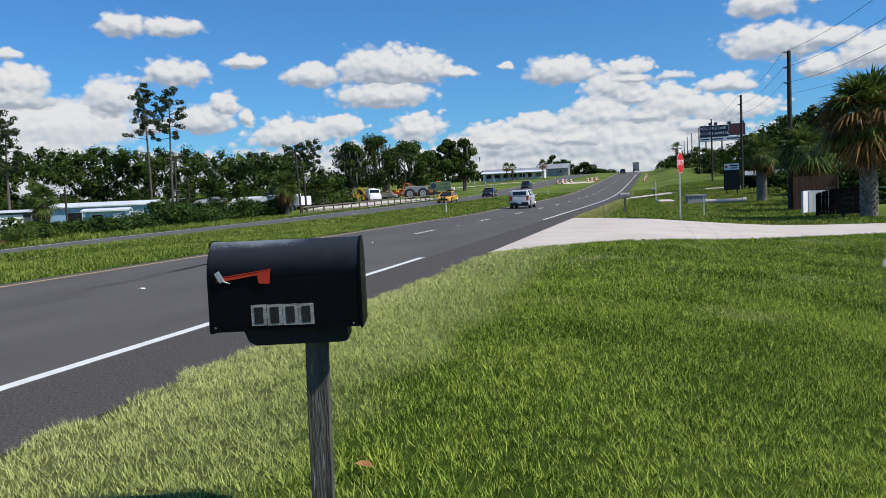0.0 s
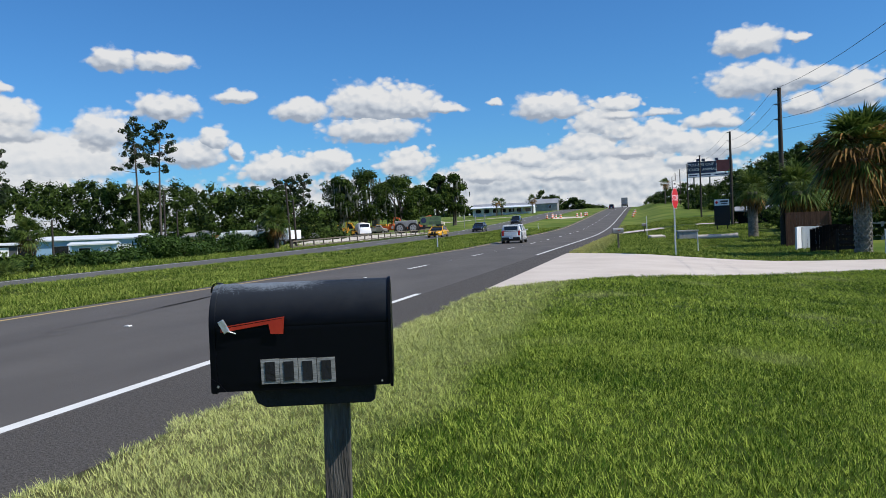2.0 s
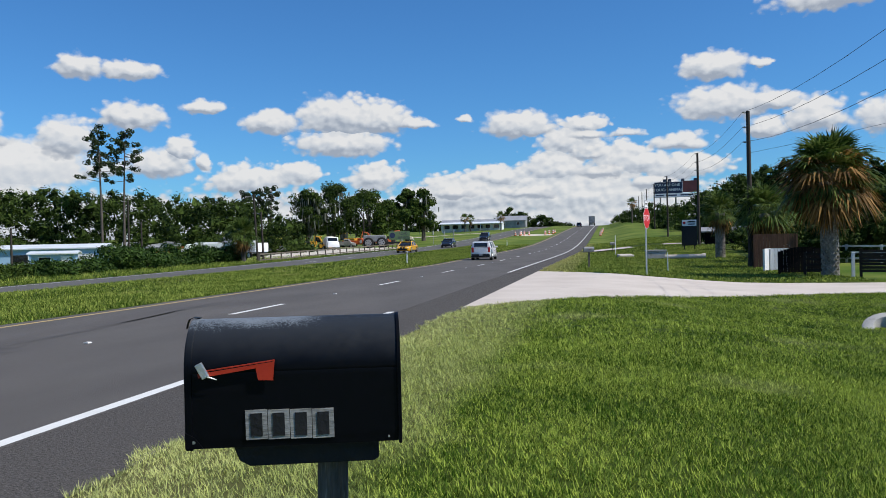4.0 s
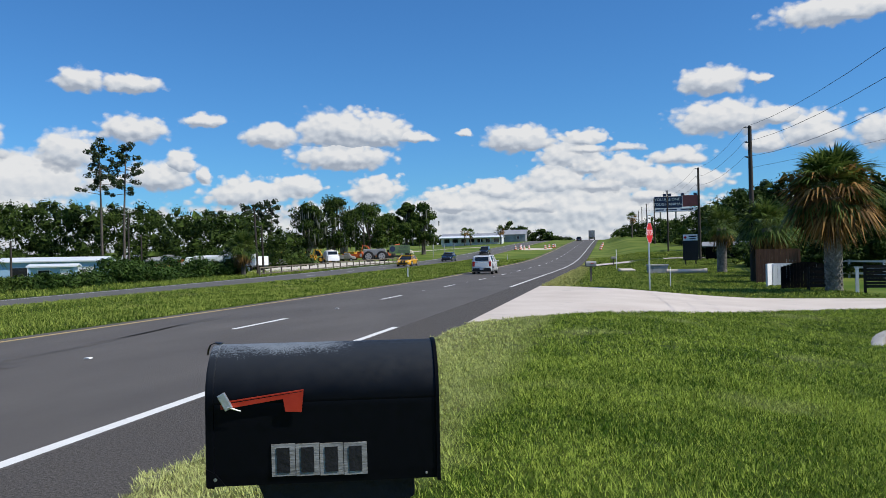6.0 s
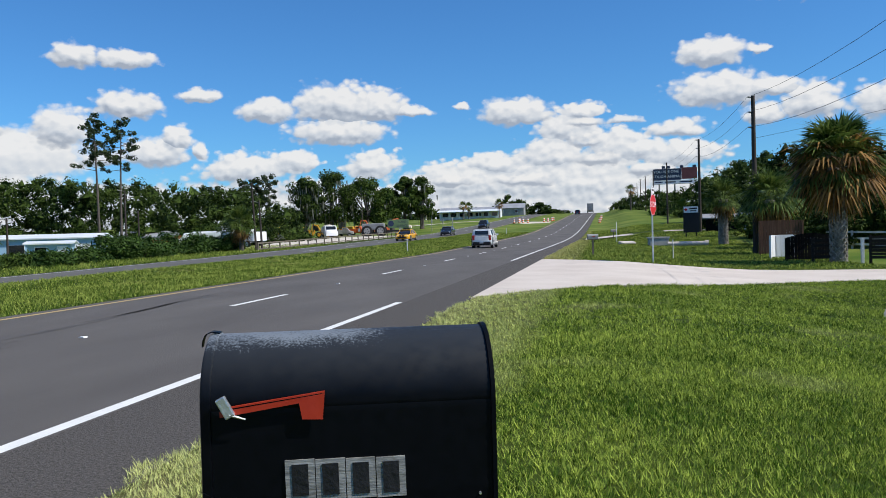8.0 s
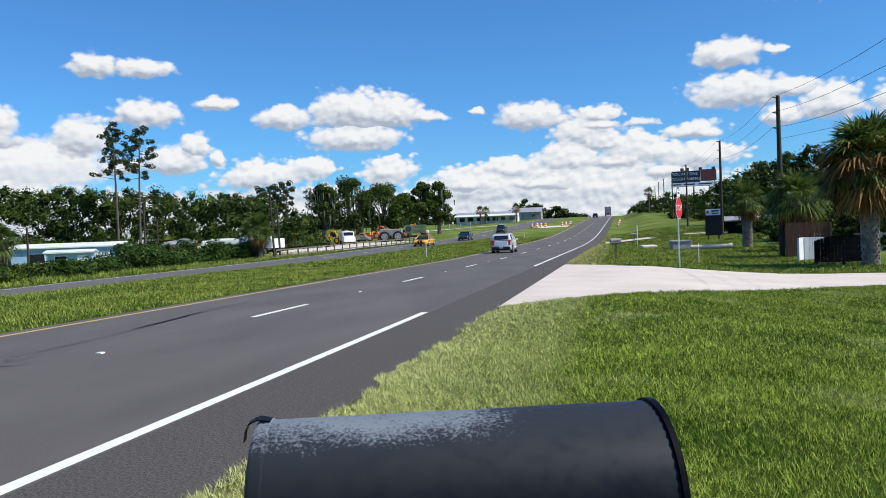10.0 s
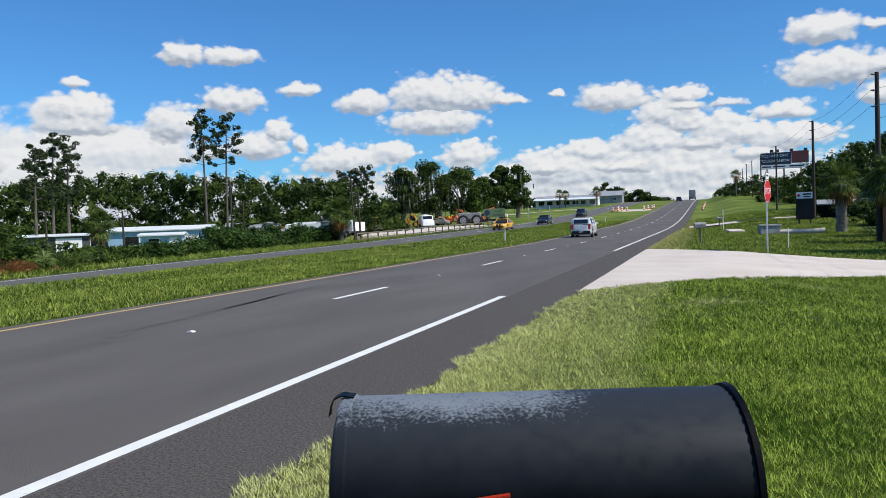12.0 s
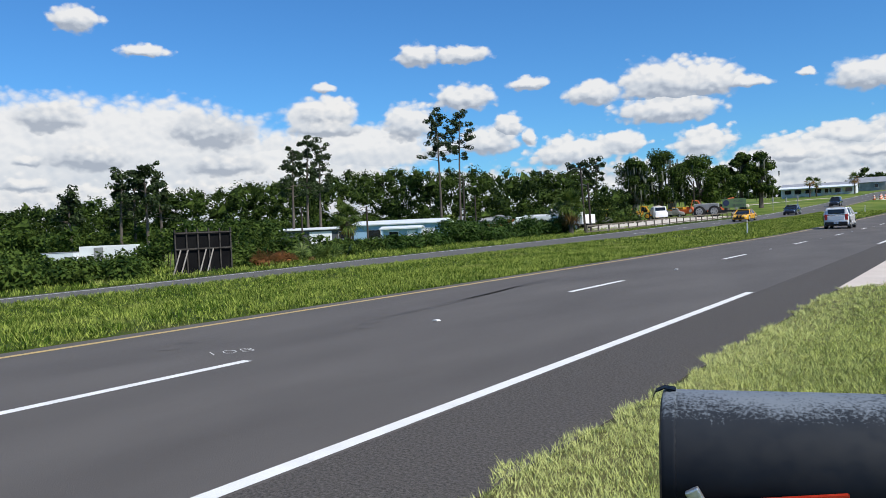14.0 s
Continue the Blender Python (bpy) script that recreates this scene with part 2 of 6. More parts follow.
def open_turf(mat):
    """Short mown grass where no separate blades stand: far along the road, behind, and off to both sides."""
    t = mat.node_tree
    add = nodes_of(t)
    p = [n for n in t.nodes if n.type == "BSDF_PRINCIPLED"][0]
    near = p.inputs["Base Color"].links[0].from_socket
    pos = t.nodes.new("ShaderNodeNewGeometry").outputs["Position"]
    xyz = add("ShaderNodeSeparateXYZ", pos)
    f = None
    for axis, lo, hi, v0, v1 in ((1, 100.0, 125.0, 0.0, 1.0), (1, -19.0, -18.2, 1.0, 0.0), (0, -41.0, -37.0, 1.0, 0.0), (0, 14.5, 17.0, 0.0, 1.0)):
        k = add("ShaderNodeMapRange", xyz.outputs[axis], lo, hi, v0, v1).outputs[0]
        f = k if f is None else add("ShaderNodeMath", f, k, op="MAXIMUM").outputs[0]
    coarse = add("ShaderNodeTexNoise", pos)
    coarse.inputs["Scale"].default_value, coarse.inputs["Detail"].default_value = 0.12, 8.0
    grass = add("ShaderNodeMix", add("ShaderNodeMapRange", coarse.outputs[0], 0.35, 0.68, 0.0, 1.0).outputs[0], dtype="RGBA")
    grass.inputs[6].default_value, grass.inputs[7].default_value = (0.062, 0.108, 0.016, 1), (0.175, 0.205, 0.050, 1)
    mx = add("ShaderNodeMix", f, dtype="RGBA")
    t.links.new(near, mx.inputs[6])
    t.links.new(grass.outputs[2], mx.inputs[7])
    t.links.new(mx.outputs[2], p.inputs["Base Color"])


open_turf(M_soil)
M_asphalt = surface("asphalt", (0.074, 0.067, 0.061), (0.113, 0.104, 0.095), scale=0.35, fine=110, rough=0.85, bump=0.35, spot=(0.080, 0.075, 0.071), spot_scale=0.5, spot_cut=0.64, stretch=(1.6, 0.5, 1))
M_shoulder = surface("shoulder_asphalt", (0.028, 0.025, 0.022), (0.118, 0.106, 0.094), scale=40, fine=75, rough=0.9, bump=0.8)
M_old_asphalt = surface("old_asphalt", (0.080, 0.077, 0.071), (0.115, 0.110, 0.102), scale=0.4, fine=40, rough=0.9, bump=0.2)
M_white_line = surface("white_line_paint", (0.72, 0.72, 0.70), (0.60, 0.60, 0.57), scale=3, fine=90, rough=0.7, bump=0.2, spot=(0.35, 0.35, 0.34), spot_scale=9, spot_cut=0.66)
M_yellow_line = surface("yellow_line_paint", (0.52, 0.36, 0.13), (0.40, 0.30, 0.14), scale=3, fine=90, rough=0.7, spot=(0.2, 0.16, 0.08), spot_scale=6, spot_cut=0.62)
M_rubber_mark = surface("tyre_rubber_mark", (0.056, 0.051, 0.046), (0.100, 0.090, 0.080), scale=2, fine=60, rough=0.8)
M_concrete = surface("driveway_concrete", (0.47, 0.41, 0.355), (0.57, 0.51, 0.45), scale=0.5, fine=25, rough=0.9, bump=0.2, spot=(0.40, 0.36, 0.32), spot_scale=0.8, spot_cut=0.6)
M_grey_concrete = surface("grey_concrete", (0.33, 0.32, 0.30), (0.45, 0.44, 0.41), scale=2.0, fine=30, rough=0.9, bump=0.3, spot=(0.22, 0.21, 0.19), spot_scale=3, spot_cut=0.6)
M_box_black = surface("black_enamel", (0.0016, 0.0020, 0.0034), (0.0026, 0.0030, 0.0046), scale=6, fine=120, rough=0.5, bump=0.02, spec=0.10)
M_red = surface("red_flag_plastic", (0.36, 0.024, 0.009), (0.44, 0.038, 0.013), scale=12, fine=80, rough=0.45, spec=0.4, bump=0.02)
M_tin = surface("galvanised_metal", (0.52, 0.53, 0.54), (0.68, 0.68, 0.68), scale=9, fine=60, rough=0.42, metal=0.85)
M_tile = surface("brushed_number_tile", (0.14, 0.14, 0.13), (0.36, 0.36, 0.34), scale=40, fine=160, rough=0.6, metal=0.1, stretch=(0.3, 1, 1.6))
M_black = surface("black_plastic", (0.010, 0.010, 0.011), (0.018, 0.018, 0.019), scale=8, fine=80, rough=0.55)
M_post = surface("weathered_post_wood", (0.040, 0.036, 0.031), (0.135, 0.122, 0.104), scale=9, fine=50, rough=0.9, bump=0.6, stretch=(3, 3, 0.25), spot=(0.30, 0.31, 0.27), spot_scale=24, spot_cut=0.60)


# ---------- mesh helpers ----------
class Geo:
    """Collects vertices and faces of one mesh."""

    def __init__(self):
        self.v, self.f = [], []

    def add(self, verts, faces):
        k = len(self.v)
        self.v += [tuple(p) for p in verts]
        self.f += [tuple(i + k for i in f) for f in faces]
        return self

    def box(self, c, s, rz=0.0, rx=0.0, ry=0.0):
        m = Euler((radians(rx), radians(ry), radians(rz))).to_matrix()
        pts = []
        for k in range(8):
            p = Vector(((-.5, .5)[k & 1] * s[0], (-.5, .5)[k >> 1 & 1] * s[1], (-.5, .5)[k >> 2] * s[2]))
            pts.append(Vector(c) + m @ p)
        return self.add(pts, [(0, 2, 3, 1), (4, 5, 7, 6), (0, 1, 5, 4), (2, 6, 7, 3), (0, 4, 6, 2), (1, 3, 7, 5)])

    def tube(self, pts, radii, n=8, caps=True):
        pts = [Vector(p) for p in pts]
        rings = []
        for i, p in enumerate(pts):
            d = (pts[min(i + 1, len(pts) - 1)] - pts[max(i - 1, 0)]).normalized()
            a = d.cross(Vector((0, 0, 1)) if abs(d.z) < 0.95 else Vector((1, 0, 0))).normalized()
            b = d.cross(a)
            r = radii[i] if isinstance(radii, (list, tuple)) else radii
            rings += [p + (a * math.cos(2 * math.pi * k / n) + b * math.sin(2 * math.pi * k / n)) * r for k in range(n)]
        faces = [(i * n + k, i * n + (k + 1) % n, (i + 1) * n + (k + 1) % n, (i + 1) * n + k) for i in range(len(pts) - 1) for k in range(n)]
        if caps:
            faces += [tuple(range(n - 1, -1, -1)), tuple((len(pts) - 1) * n + k for k in range(n))]
        return self.add(rings, faces)

    def prism(self, outline, a, b, axis="y"):
        """An outline in the plane across the axis, drawn out from a to b."""
        def at(p, t):
            return {"y": (p[0], t, p[1]), "x": (t, p[0], p[1]), "z": (p[0], p[1], t)}[axis]
        n = len(outline)
        faces = [(k, (k + 1) % n, n + (k + 1) % n, n + k) for k in range(n)] + [tuple(range(n - 1, -1, -1)), tuple(range(n, 2 * n))]
        return self.add([at(p, a) for p in outline] + [at(p, b) for p in outline], faces)

    def loft(self, rings, caps=True):
        n = len(rings[0])
        faces = [(i * n + k, i * n + (k + 1) % n, (i + 1) * n + (k + 1) % n, (i + 1) * n + k) for i in range(len(rings) - 1) for k in range(n)]
        if caps:
            faces += [tuple(range(n - 1, -1, -1)), tuple((len(rings) - 1) * n + k for k in range(n))]
        return self.add([p for r in rings for p in r], faces)

    def mesh(self, name, material, bevel=0.0, smooth=False):
        me = bpy.data.meshes.new(name)
        me.from_pydata(self.v, [], self.f)
        bm = bmesh.new()
        bm.from_mesh(me)
        bmesh.ops.recalc_face_normals(bm, faces=bm.faces)
        if bevel:
            sharp = [e for e in bm.edges if len(e.link_faces) == 2 and e.calc_face_angle(0) > 0.6]
            bmesh.ops.bevel(bm, geom=sharp, offset=bevel, segments=2, affect="EDGES", profile=0.6)
        bm.to_mesh(me)
        bm.free()
        if smooth:
            me.shade_smooth()
            me.set_sharp_from_angle(angle=radians(38))
        me.materials.append(material)
        return me


def part(name, geo, material, parent, label="", bevel=0.0, smooth=False):
    me = geo if isinstance(geo, bpy.types.Mesh) else geo.mesh(name, material, bevel, smooth)
    ob = new(name, me)
    ob.parent = parent
    if label:
        tagged(ob, label)
    return ob


def thing(name, label, category, m=None, group="", kind=""):
    ob = new(name)
    if m is not None:
        ob.matrix_world = m
    return tagged(ob, label, category, group, kind)


def array_mesh(name, V, material):
    """A mesh of separate polygons: V is (count, corners, 3)."""
    V = np.asarray(V, dtype=np.float32)
    n, k, _ = V.shape
    me = bpy.data.meshes.new(name)
    me.vertices.add(n * k)
    me.vertices.foreach_set("co", V.ravel())
    me.loops.add(n * k)
    me.loops.foreach_set("vertex_index", np.arange(n * k, dtype=np.int32))
    me.polygons.add(n)
    me.polygons.foreach_set("loop_start", np.arange(0, n * k, k, dtype=np.int32))
    me.update(calc_edges=True)
    me.materials.append(material)
    return me


# ---------- the lie of the land ----------
PROFILE_Y = (-3000, -60, 40, 60, 80, 100, 120, 140, 170, 210, 255, 320, 350, 420, 3000)
PROFILE_Z = (-1.0, 0.0, 0.0, 0.08, 0.25, 0.5, 0.92, 1.55, 2.65, 4.2, 5.9, 8.1, 8.4, 7.5, 4.0)


def sstep(a, b, x):
    t = np.clip((np.asarray(x, float) - a) / (b - a), 0, 1)
    return t * t * (3 - 2 * t)


def drift(y):
    return np.maximum(0, np.minimum(np.asarray(y, float), 500) - 60) * 0.0088


def rise(y):
    return np.interp(y, PROFILE_Y, PROFILE_Z)


def land(x, y):
    """Height of the ground or pavement at x, y."""
    x, y = np.asarray(x, float), np.asarray(y, float)
    u = x - drift(y)
    p = rise(y)
    bank = np.interp(y, (40, 80, 160, 300), (0, 0.045, 0.045, 0.01))
    cross = -bank * (np.clip(u, -7.75, 1.42) + 3.65)
    right = np.interp(y, (-200, 5, 11, 25, 40, 80, 130, 200, 300), (-0.72, -0.72, -0.46, -0.46, -0.38, 0.75, 0.9, 1.2, 2.0)) * sstep(3.6, 11.5, u) + 0.6 * sstep(40, 120, u) + np.interp(y, (60, 200, 300), (0, 1.0, 2.5)) * sstep(18, 60, u)
    far = np.interp(y, (-60, -5, 10, 20, 40, 90, 160), (-0.6, -0.5, -0.36, -0.22, -0.04, 0.12, 0.0))
    left = far * sstep(-17.0, -18.4, u) + np.minimum(far, 0) * 0.35 * sstep(-9, -15, u) * sstep(-18.4, -17.0, u) + 0.16 * sstep(-14.0, -16.8, u) * sstep(-18.4, -17.2, u) - 0.9 * sstep(-29, -75, u) - 0.55 * p * sstep(-30, -70, u) * sstep(280, 120, y)
    return p + np.where(u > -3.65, cross + right, cross + left)


def z_at(x, y):
    return float(land(x, y))


def strip(name, x0, x1, ys, lift, material, parent=None, columns=2, thick=0.0):
    """A ribbon of paving along the road between two offsets from it."""
    g = Geo()
    xs = np.linspace(x0, x1, columns)
    pts, faces = [], []
    for y in ys:
        for x in xs:
            xx = float(x + drift(y))
            pts.append((xx, float(y), z_at(xx, y) + lift))
    for i in range(len(ys) - 1):
        for k in range(columns - 1):
            a = i * columns + k
            faces.append((a, a + 1, a + columns + 1, a + columns))
    if thick:
        base = len(pts)
        for i in range(len(ys)):
            for x in (x0, x1):
                xx = float(x + drift(ys[i]))
                pts.append((xx, float(ys[i]), z_at(xx, ys[i]) + lift - thick))
        for i in range(len(ys) - 1):
            a, b = i * columns, base + 2 * i
            faces.append((a, a + columns, b + 2, b))
            a, b = i * columns + columns - 1, base + 2 * i + 1
            faces.append((a + columns, a, b, b + 2))
    g.add(pts, faces)
    ob = new(name, g.mesh(name, material))
    ob.parent = parent
    return ob


def driveway_near(x):
    return float(np.interp(x, (1.42, 2.0, 2.9, 4.4, 6.8, 9.9, 13, 60), (1.4, 2.4, 3.5, 4.9, 7.6, 10.8, 12.0, 12.0)))


def driveway_far(x):
    return float(np.interp(x, (1.42, 2.2, 4, 7, 12, 16, 60), (23.6, 23.0, 21.3, 19.6, 18.4, 17.9, 17.9)))


# one sheet of ground to the horizon, sunk under the paving
gx = np.unique(np.concatenate([np.linspace(-2600, -240, 12), np.linspace(-240, -60, 19), np.linspace(-60, -28, 17), np.linspace(-27, -7.9, 27), [-7.76, -7.74, -7.5, -3.65, 1.3, 1.40, 1.44], np.linspace(1.6, 20, 33), np.linspace(22, 60, 16), np.linspace(70, 240, 12), np.linspace(300, 2600, 11)]))
gy = np.unique(np.concatenate([np.linspace(-2000, -100, 8), np.linspace(-90, -24, 12), np.linspace(-20, 40, 61), np.linspace(43, 130, 30), np.linspace(136, 440, 50), np.linspace(480, 3000, 14)]))
GX, GY = np.meshgrid(gx, gy)
GX2 = GX + drift(GY)
GZ = land(GX2, GY)
paved = ((GX > -7.75) & (GX < 1.42)) | ((GX > -26.6) & (GX < -18.3))
GZ = GZ - np.where(paved, 0.12, 0.0)
near_y = np.interp(GX, (1.42, 2.0, 2.9, 4.4, 6.8, 9.9, 13, 60), (1.4, 2.4, 3.5, 4.9, 7.6, 10.8, 12.0, 12.0))
far_y = np.interp(GX, (1.42, 2.2, 4, 7, 12, 16, 60), (23.6, 23.0, 21.3, 19.6, 18.4, 17.9, 17.9))
GZ = GZ - np.where((GX > 1.43) & (GX < 60) & (GY > near_y + 0.3) & (GY < far_y - 0.3), 0.1, 0.0)
nx, ny = len(gx), len(gy)
me = bpy.data.meshes.new("ground")
me.from_pydata(np.stack([GX2, GY, GZ], -1).reshape(-1, 3).tolist(), [], [(j * nx + i, j * nx + i + 1, (j + 1) * nx + i + 1, (j + 1) * nx + i) for j in range(ny - 1) for i in range(nx - 1)])
me.shade_smooth()
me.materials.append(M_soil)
ground = tagged(new("ground", me), "rolling mown grass verge and roadside land", "ground", kind="structure")

ROAD_Y = np.concatenate([np.linspace(-140, -20, 13), np.linspace(-16, 40, 15), np.linspace(44, 430, 70)])
road = tagged(strip("road", -7.75, 0.1, ROAD_Y, 0.0, M_asphalt, columns=5, thick=0.1), "two-lane dark grey asphalt carriageway climbing a hill", "road", kind="structure")
part_shoulder = strip("shoulder", 0.1, 1.42, ROAD_Y, 0.0, M_shoulder, road, columns=3, thick=0.1)
far_road = tagged(strip("road", -26.5, -18.4, ROAD_Y, 0.0, M_old_asphalt, columns=4, thick=0.1), "older grey opposite carriageway beyond the grass median", "road", kind="structure")

# painted lines
strip("edge_line", -0.075, 0.075, np.concatenate([np.linspace(-140, -20, 13), np.linspace(-16, 0.44, 6)]), 0.004, M_white_line, road)
strip("edge_line", -0.075, 0.075, np.concatenate([np.linspace(22.9, 40, 5), np.linspace(44, 430, 70)]), 0.004, M_white_line, road)
strip("median_line", -7.375, -7.225, ROAD_Y, 0.004, M_yellow_line, road)
for k in range(-8, 30):
    strip("lane_dash", -3.735, -3.585, np.linspace(12.19 * k, 12.19 * k + 3.05, 3), 0.004, M_white_line, road)
for k in range(4, 30):
    strip("lane_dash", -22.5, -22.38, np.linspace(12.19 * k + 4, 12.19 * k + 7, 3), 0.004, M_white_line, far_road)
strip("far_edge_line", -18.95, -18.83, ROAD_Y, 0.004, M_yellow_line, far_road)
strip("far_edge_line", -26.0, -25.88, ROAD_Y, 0.004, M_white_line, far_road)
for k in range(-3, 12):
    y = 12.19 * k - 5.15
    x = -3.62 + float(drift(y))
    part("road_reflector", Geo().prism([(-0.055, 0), (0.055, 0), (0.035, 0.018), (-0.035, 0.018)], -0.05, 0.05).mesh("road_reflector", M_white_line), M_white_line, road).location = (x, y, z_at(x, y) + 0.003)


# concrete driveway with its flare
def driveway():
    xs = [1.425, 1.7, 2.0, 2.4, 2.9, 3.5, 4.3, 5.5, 7.1, 8.7, 10.4, 12, 14, 17, 21, 26, 34, 60]
    g, n = Geo(), 7
    pts, faces = [], []
    for x in xs:
        a, b = driveway_near(x), driveway_far(x)
        for k in range(n):
            y = a + (b - a) * k / (n - 1)
            pts.append((x, y, z_at(x, y) + 0.015))
        pts.append((x, a, z_at(x, a) - 0.1))
        pts.append((x, b, z_at(x, b) - 0.1))
    w = n + 2
    for i in range(len(xs) - 1):
        for k in range(n - 1):
            faces.append((i * w + k, (i + 1) * w + k, (i + 1) * w + k + 1, i * w + k + 1))
        faces.append((i * w, i * w + n, (i + 1) * w + n, (i + 1) * w))
        faces.append((i * w + n - 1, (i + 1) * w + n - 1, (i + 1) * w + n + 1, i * w + n + 1))
    g.add(pts, faces)
    ob = new("driveway", g.mesh("driveway", M_concrete))
    return tagged(ob, "pale concrete driveway apron flaring to the road", "driveway", kind="structure")


driveway()


# ---------- the mailbox at the kerb ----------
def mailbox():
    yaw = math.degrees(math.atan2(0.168, 0.565))
    # local x runs from the door end to the rear, y away from the lawn side
    m = pose(3.452, -14.537, 0.039, 0, 0, yaw)
    box = thing("mailbox", "large black metal mailbox on a weathered wooden post", "mailbox", m)
    L, W, z0, z1 = 0.610, 0.285, 0.866, 1.224
    r = W / 2
    spring = z1 - r

    def outline(grow=0.0, ribs=False, n=28):
        pts = [(-grow, z0 - grow), (W + grow, z0 - grow)]
        if ribs:
            pts += [(W + (0.0018 if k % 2 else 0.0), z0 + 0.02 + (spring - z0 - 0.02) * k / 14) for k in range(15)]
        for k in range(n + 1):
            a = math.pi * k / n
            rr = r + grow + (0.0018 if ribs and k % 2 else 0.0)
            pts.append((r + rr * math.cos(a), spring + rr * math.sin(a)))
        if ribs:
            pts += [(-(0.0018 if k % 2 else 0.0), spring - (spring - z0 - 0.02) * k / 14) for k in range(15)]
        return pts
    body = part("body", Geo().prism(outline(ribs=True, n=56), 0.012, L - 0.006, "x"), M_box_top, box, "black enamelled ribbed shell with chalky speckled crown and painted-in sky sheen", smooth=True)
    part("rear_rim", Geo().loft([[(x, a, b) for a, b in outline(g)] for x, g in ((L - 0.007, 0.0), (L - 0.006, 0.006), (L + 0.003, 0.007), (L + 0.004, -0.004))]), M_box_black, box, smooth=True)
    part("rear_panel", Geo().prism(outline(-0.006), L - 0.008, L - 0.002, "x"), M_box_grey, box, "dull grey-black rear panel")
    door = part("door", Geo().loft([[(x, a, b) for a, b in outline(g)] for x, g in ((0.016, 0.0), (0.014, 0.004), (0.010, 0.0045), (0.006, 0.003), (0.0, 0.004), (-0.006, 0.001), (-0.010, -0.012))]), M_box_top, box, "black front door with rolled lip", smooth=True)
    lip = Geo()
    lip.loft([[(x, r + y, z + s) for y, s in ((-0.014, 0), (0.014, 0), (0.014, 0.002), (-0.014, 0.002))] for x, z in ((0.015, z1 + 0.004), (-0.004, z1 + 0.007), (-0.018, z1 + 0.001), (-0.024, z1 - 0.012), (-0.026, z1 - 0.026))])
    part("door_pull", lip, M_box_black, door, "curled metal pull tab", smooth=True)
    # signal flag lying down along the side
    flag = Geo()
    flag.prism([(0.035, 1.083), (0.245, 1.111), (0.252, 1.118), (0.246, 1.058), (0.204, 1.060), (0.198, 1.094), (0.036, 1.071)][::-1], -0.016, -0.013)
    flag.box((0.146, -0.012, 1.102), (0.212, 0.009, 0.003), ry=-7.2)
    f = part("flag", flag, M_red, box, "red signal flag, lowered")
    part("flag_bracket", Geo().box((0.048, -0.018, 1.092), (0.022, 0.012, 0.046), ry=-28), M_tin, f, "bright metal pivot bracket", bevel=0.003)
    part("pivot_pin", Geo().tube([(0.055, -0.022, 1.078), (0.088, -0.018, 1.066)], [0.003, 0.002], 6), M_tin, f)
    # four number tiles, their figures as plain bars
    for k in range(4):
        x = 0.164 + 0.0635 * k
        tile = part("number_tile", Geo().box((x + 0.031, -0.003, 0.930 - 0.001 * k), (0.0615, 0.004, 0.085), ry=-0.8), M_tile, box, "brushed grey tile")
        part("figure_bar", Geo().box((x + 0.031, -0.006, 0.930 - 0.001 * k), (0.034, 0.002, 0.066), ry=-0.8), M_black, tile)
    for x, z, q in ((0.018, 0.886, 0.007), (0.575, 0.880, 0.0035)):
        part("screw", Geo().tube([(x, 0.002, z), (x, -0.007, z)], [q, q * 0.7], 10), M_tin, box)
    part("corner_clip", Geo().prism([(-0.006, 0.868), (0.045, 0.868), (0.020, 0.90), (-0.006, 0.915)], -0.007, -0.003), M_box_black, box)
    # timber under the box
    part("bearer", Geo().prism([(0.115, 0.862), (0.545, 0.862), (0.545, 0.805), (0.530, 0.795), (0.165, 0.795), (0.135, 0.812)], 0.055, 0.235), M_dark_wood, box, "dark painted bearer board with chamfered ends", bevel=0.004)
    post = Geo()
    post.loft([[(0.355 + s * 0.09 + dx, 0.098 + t * 0.09, z) for s, t in ((0, 0), (1, 0), (1, 1), (0, 1))] for z, dx in ((-0.3, -0.008), (0.0, -0.006), (0.3, -0.003), (0.6, 0.0), (0.797, 0.004))])
    part("post", post, M_post, box, "weathered lichen-specked square timber post", bevel=0.004)
    return box


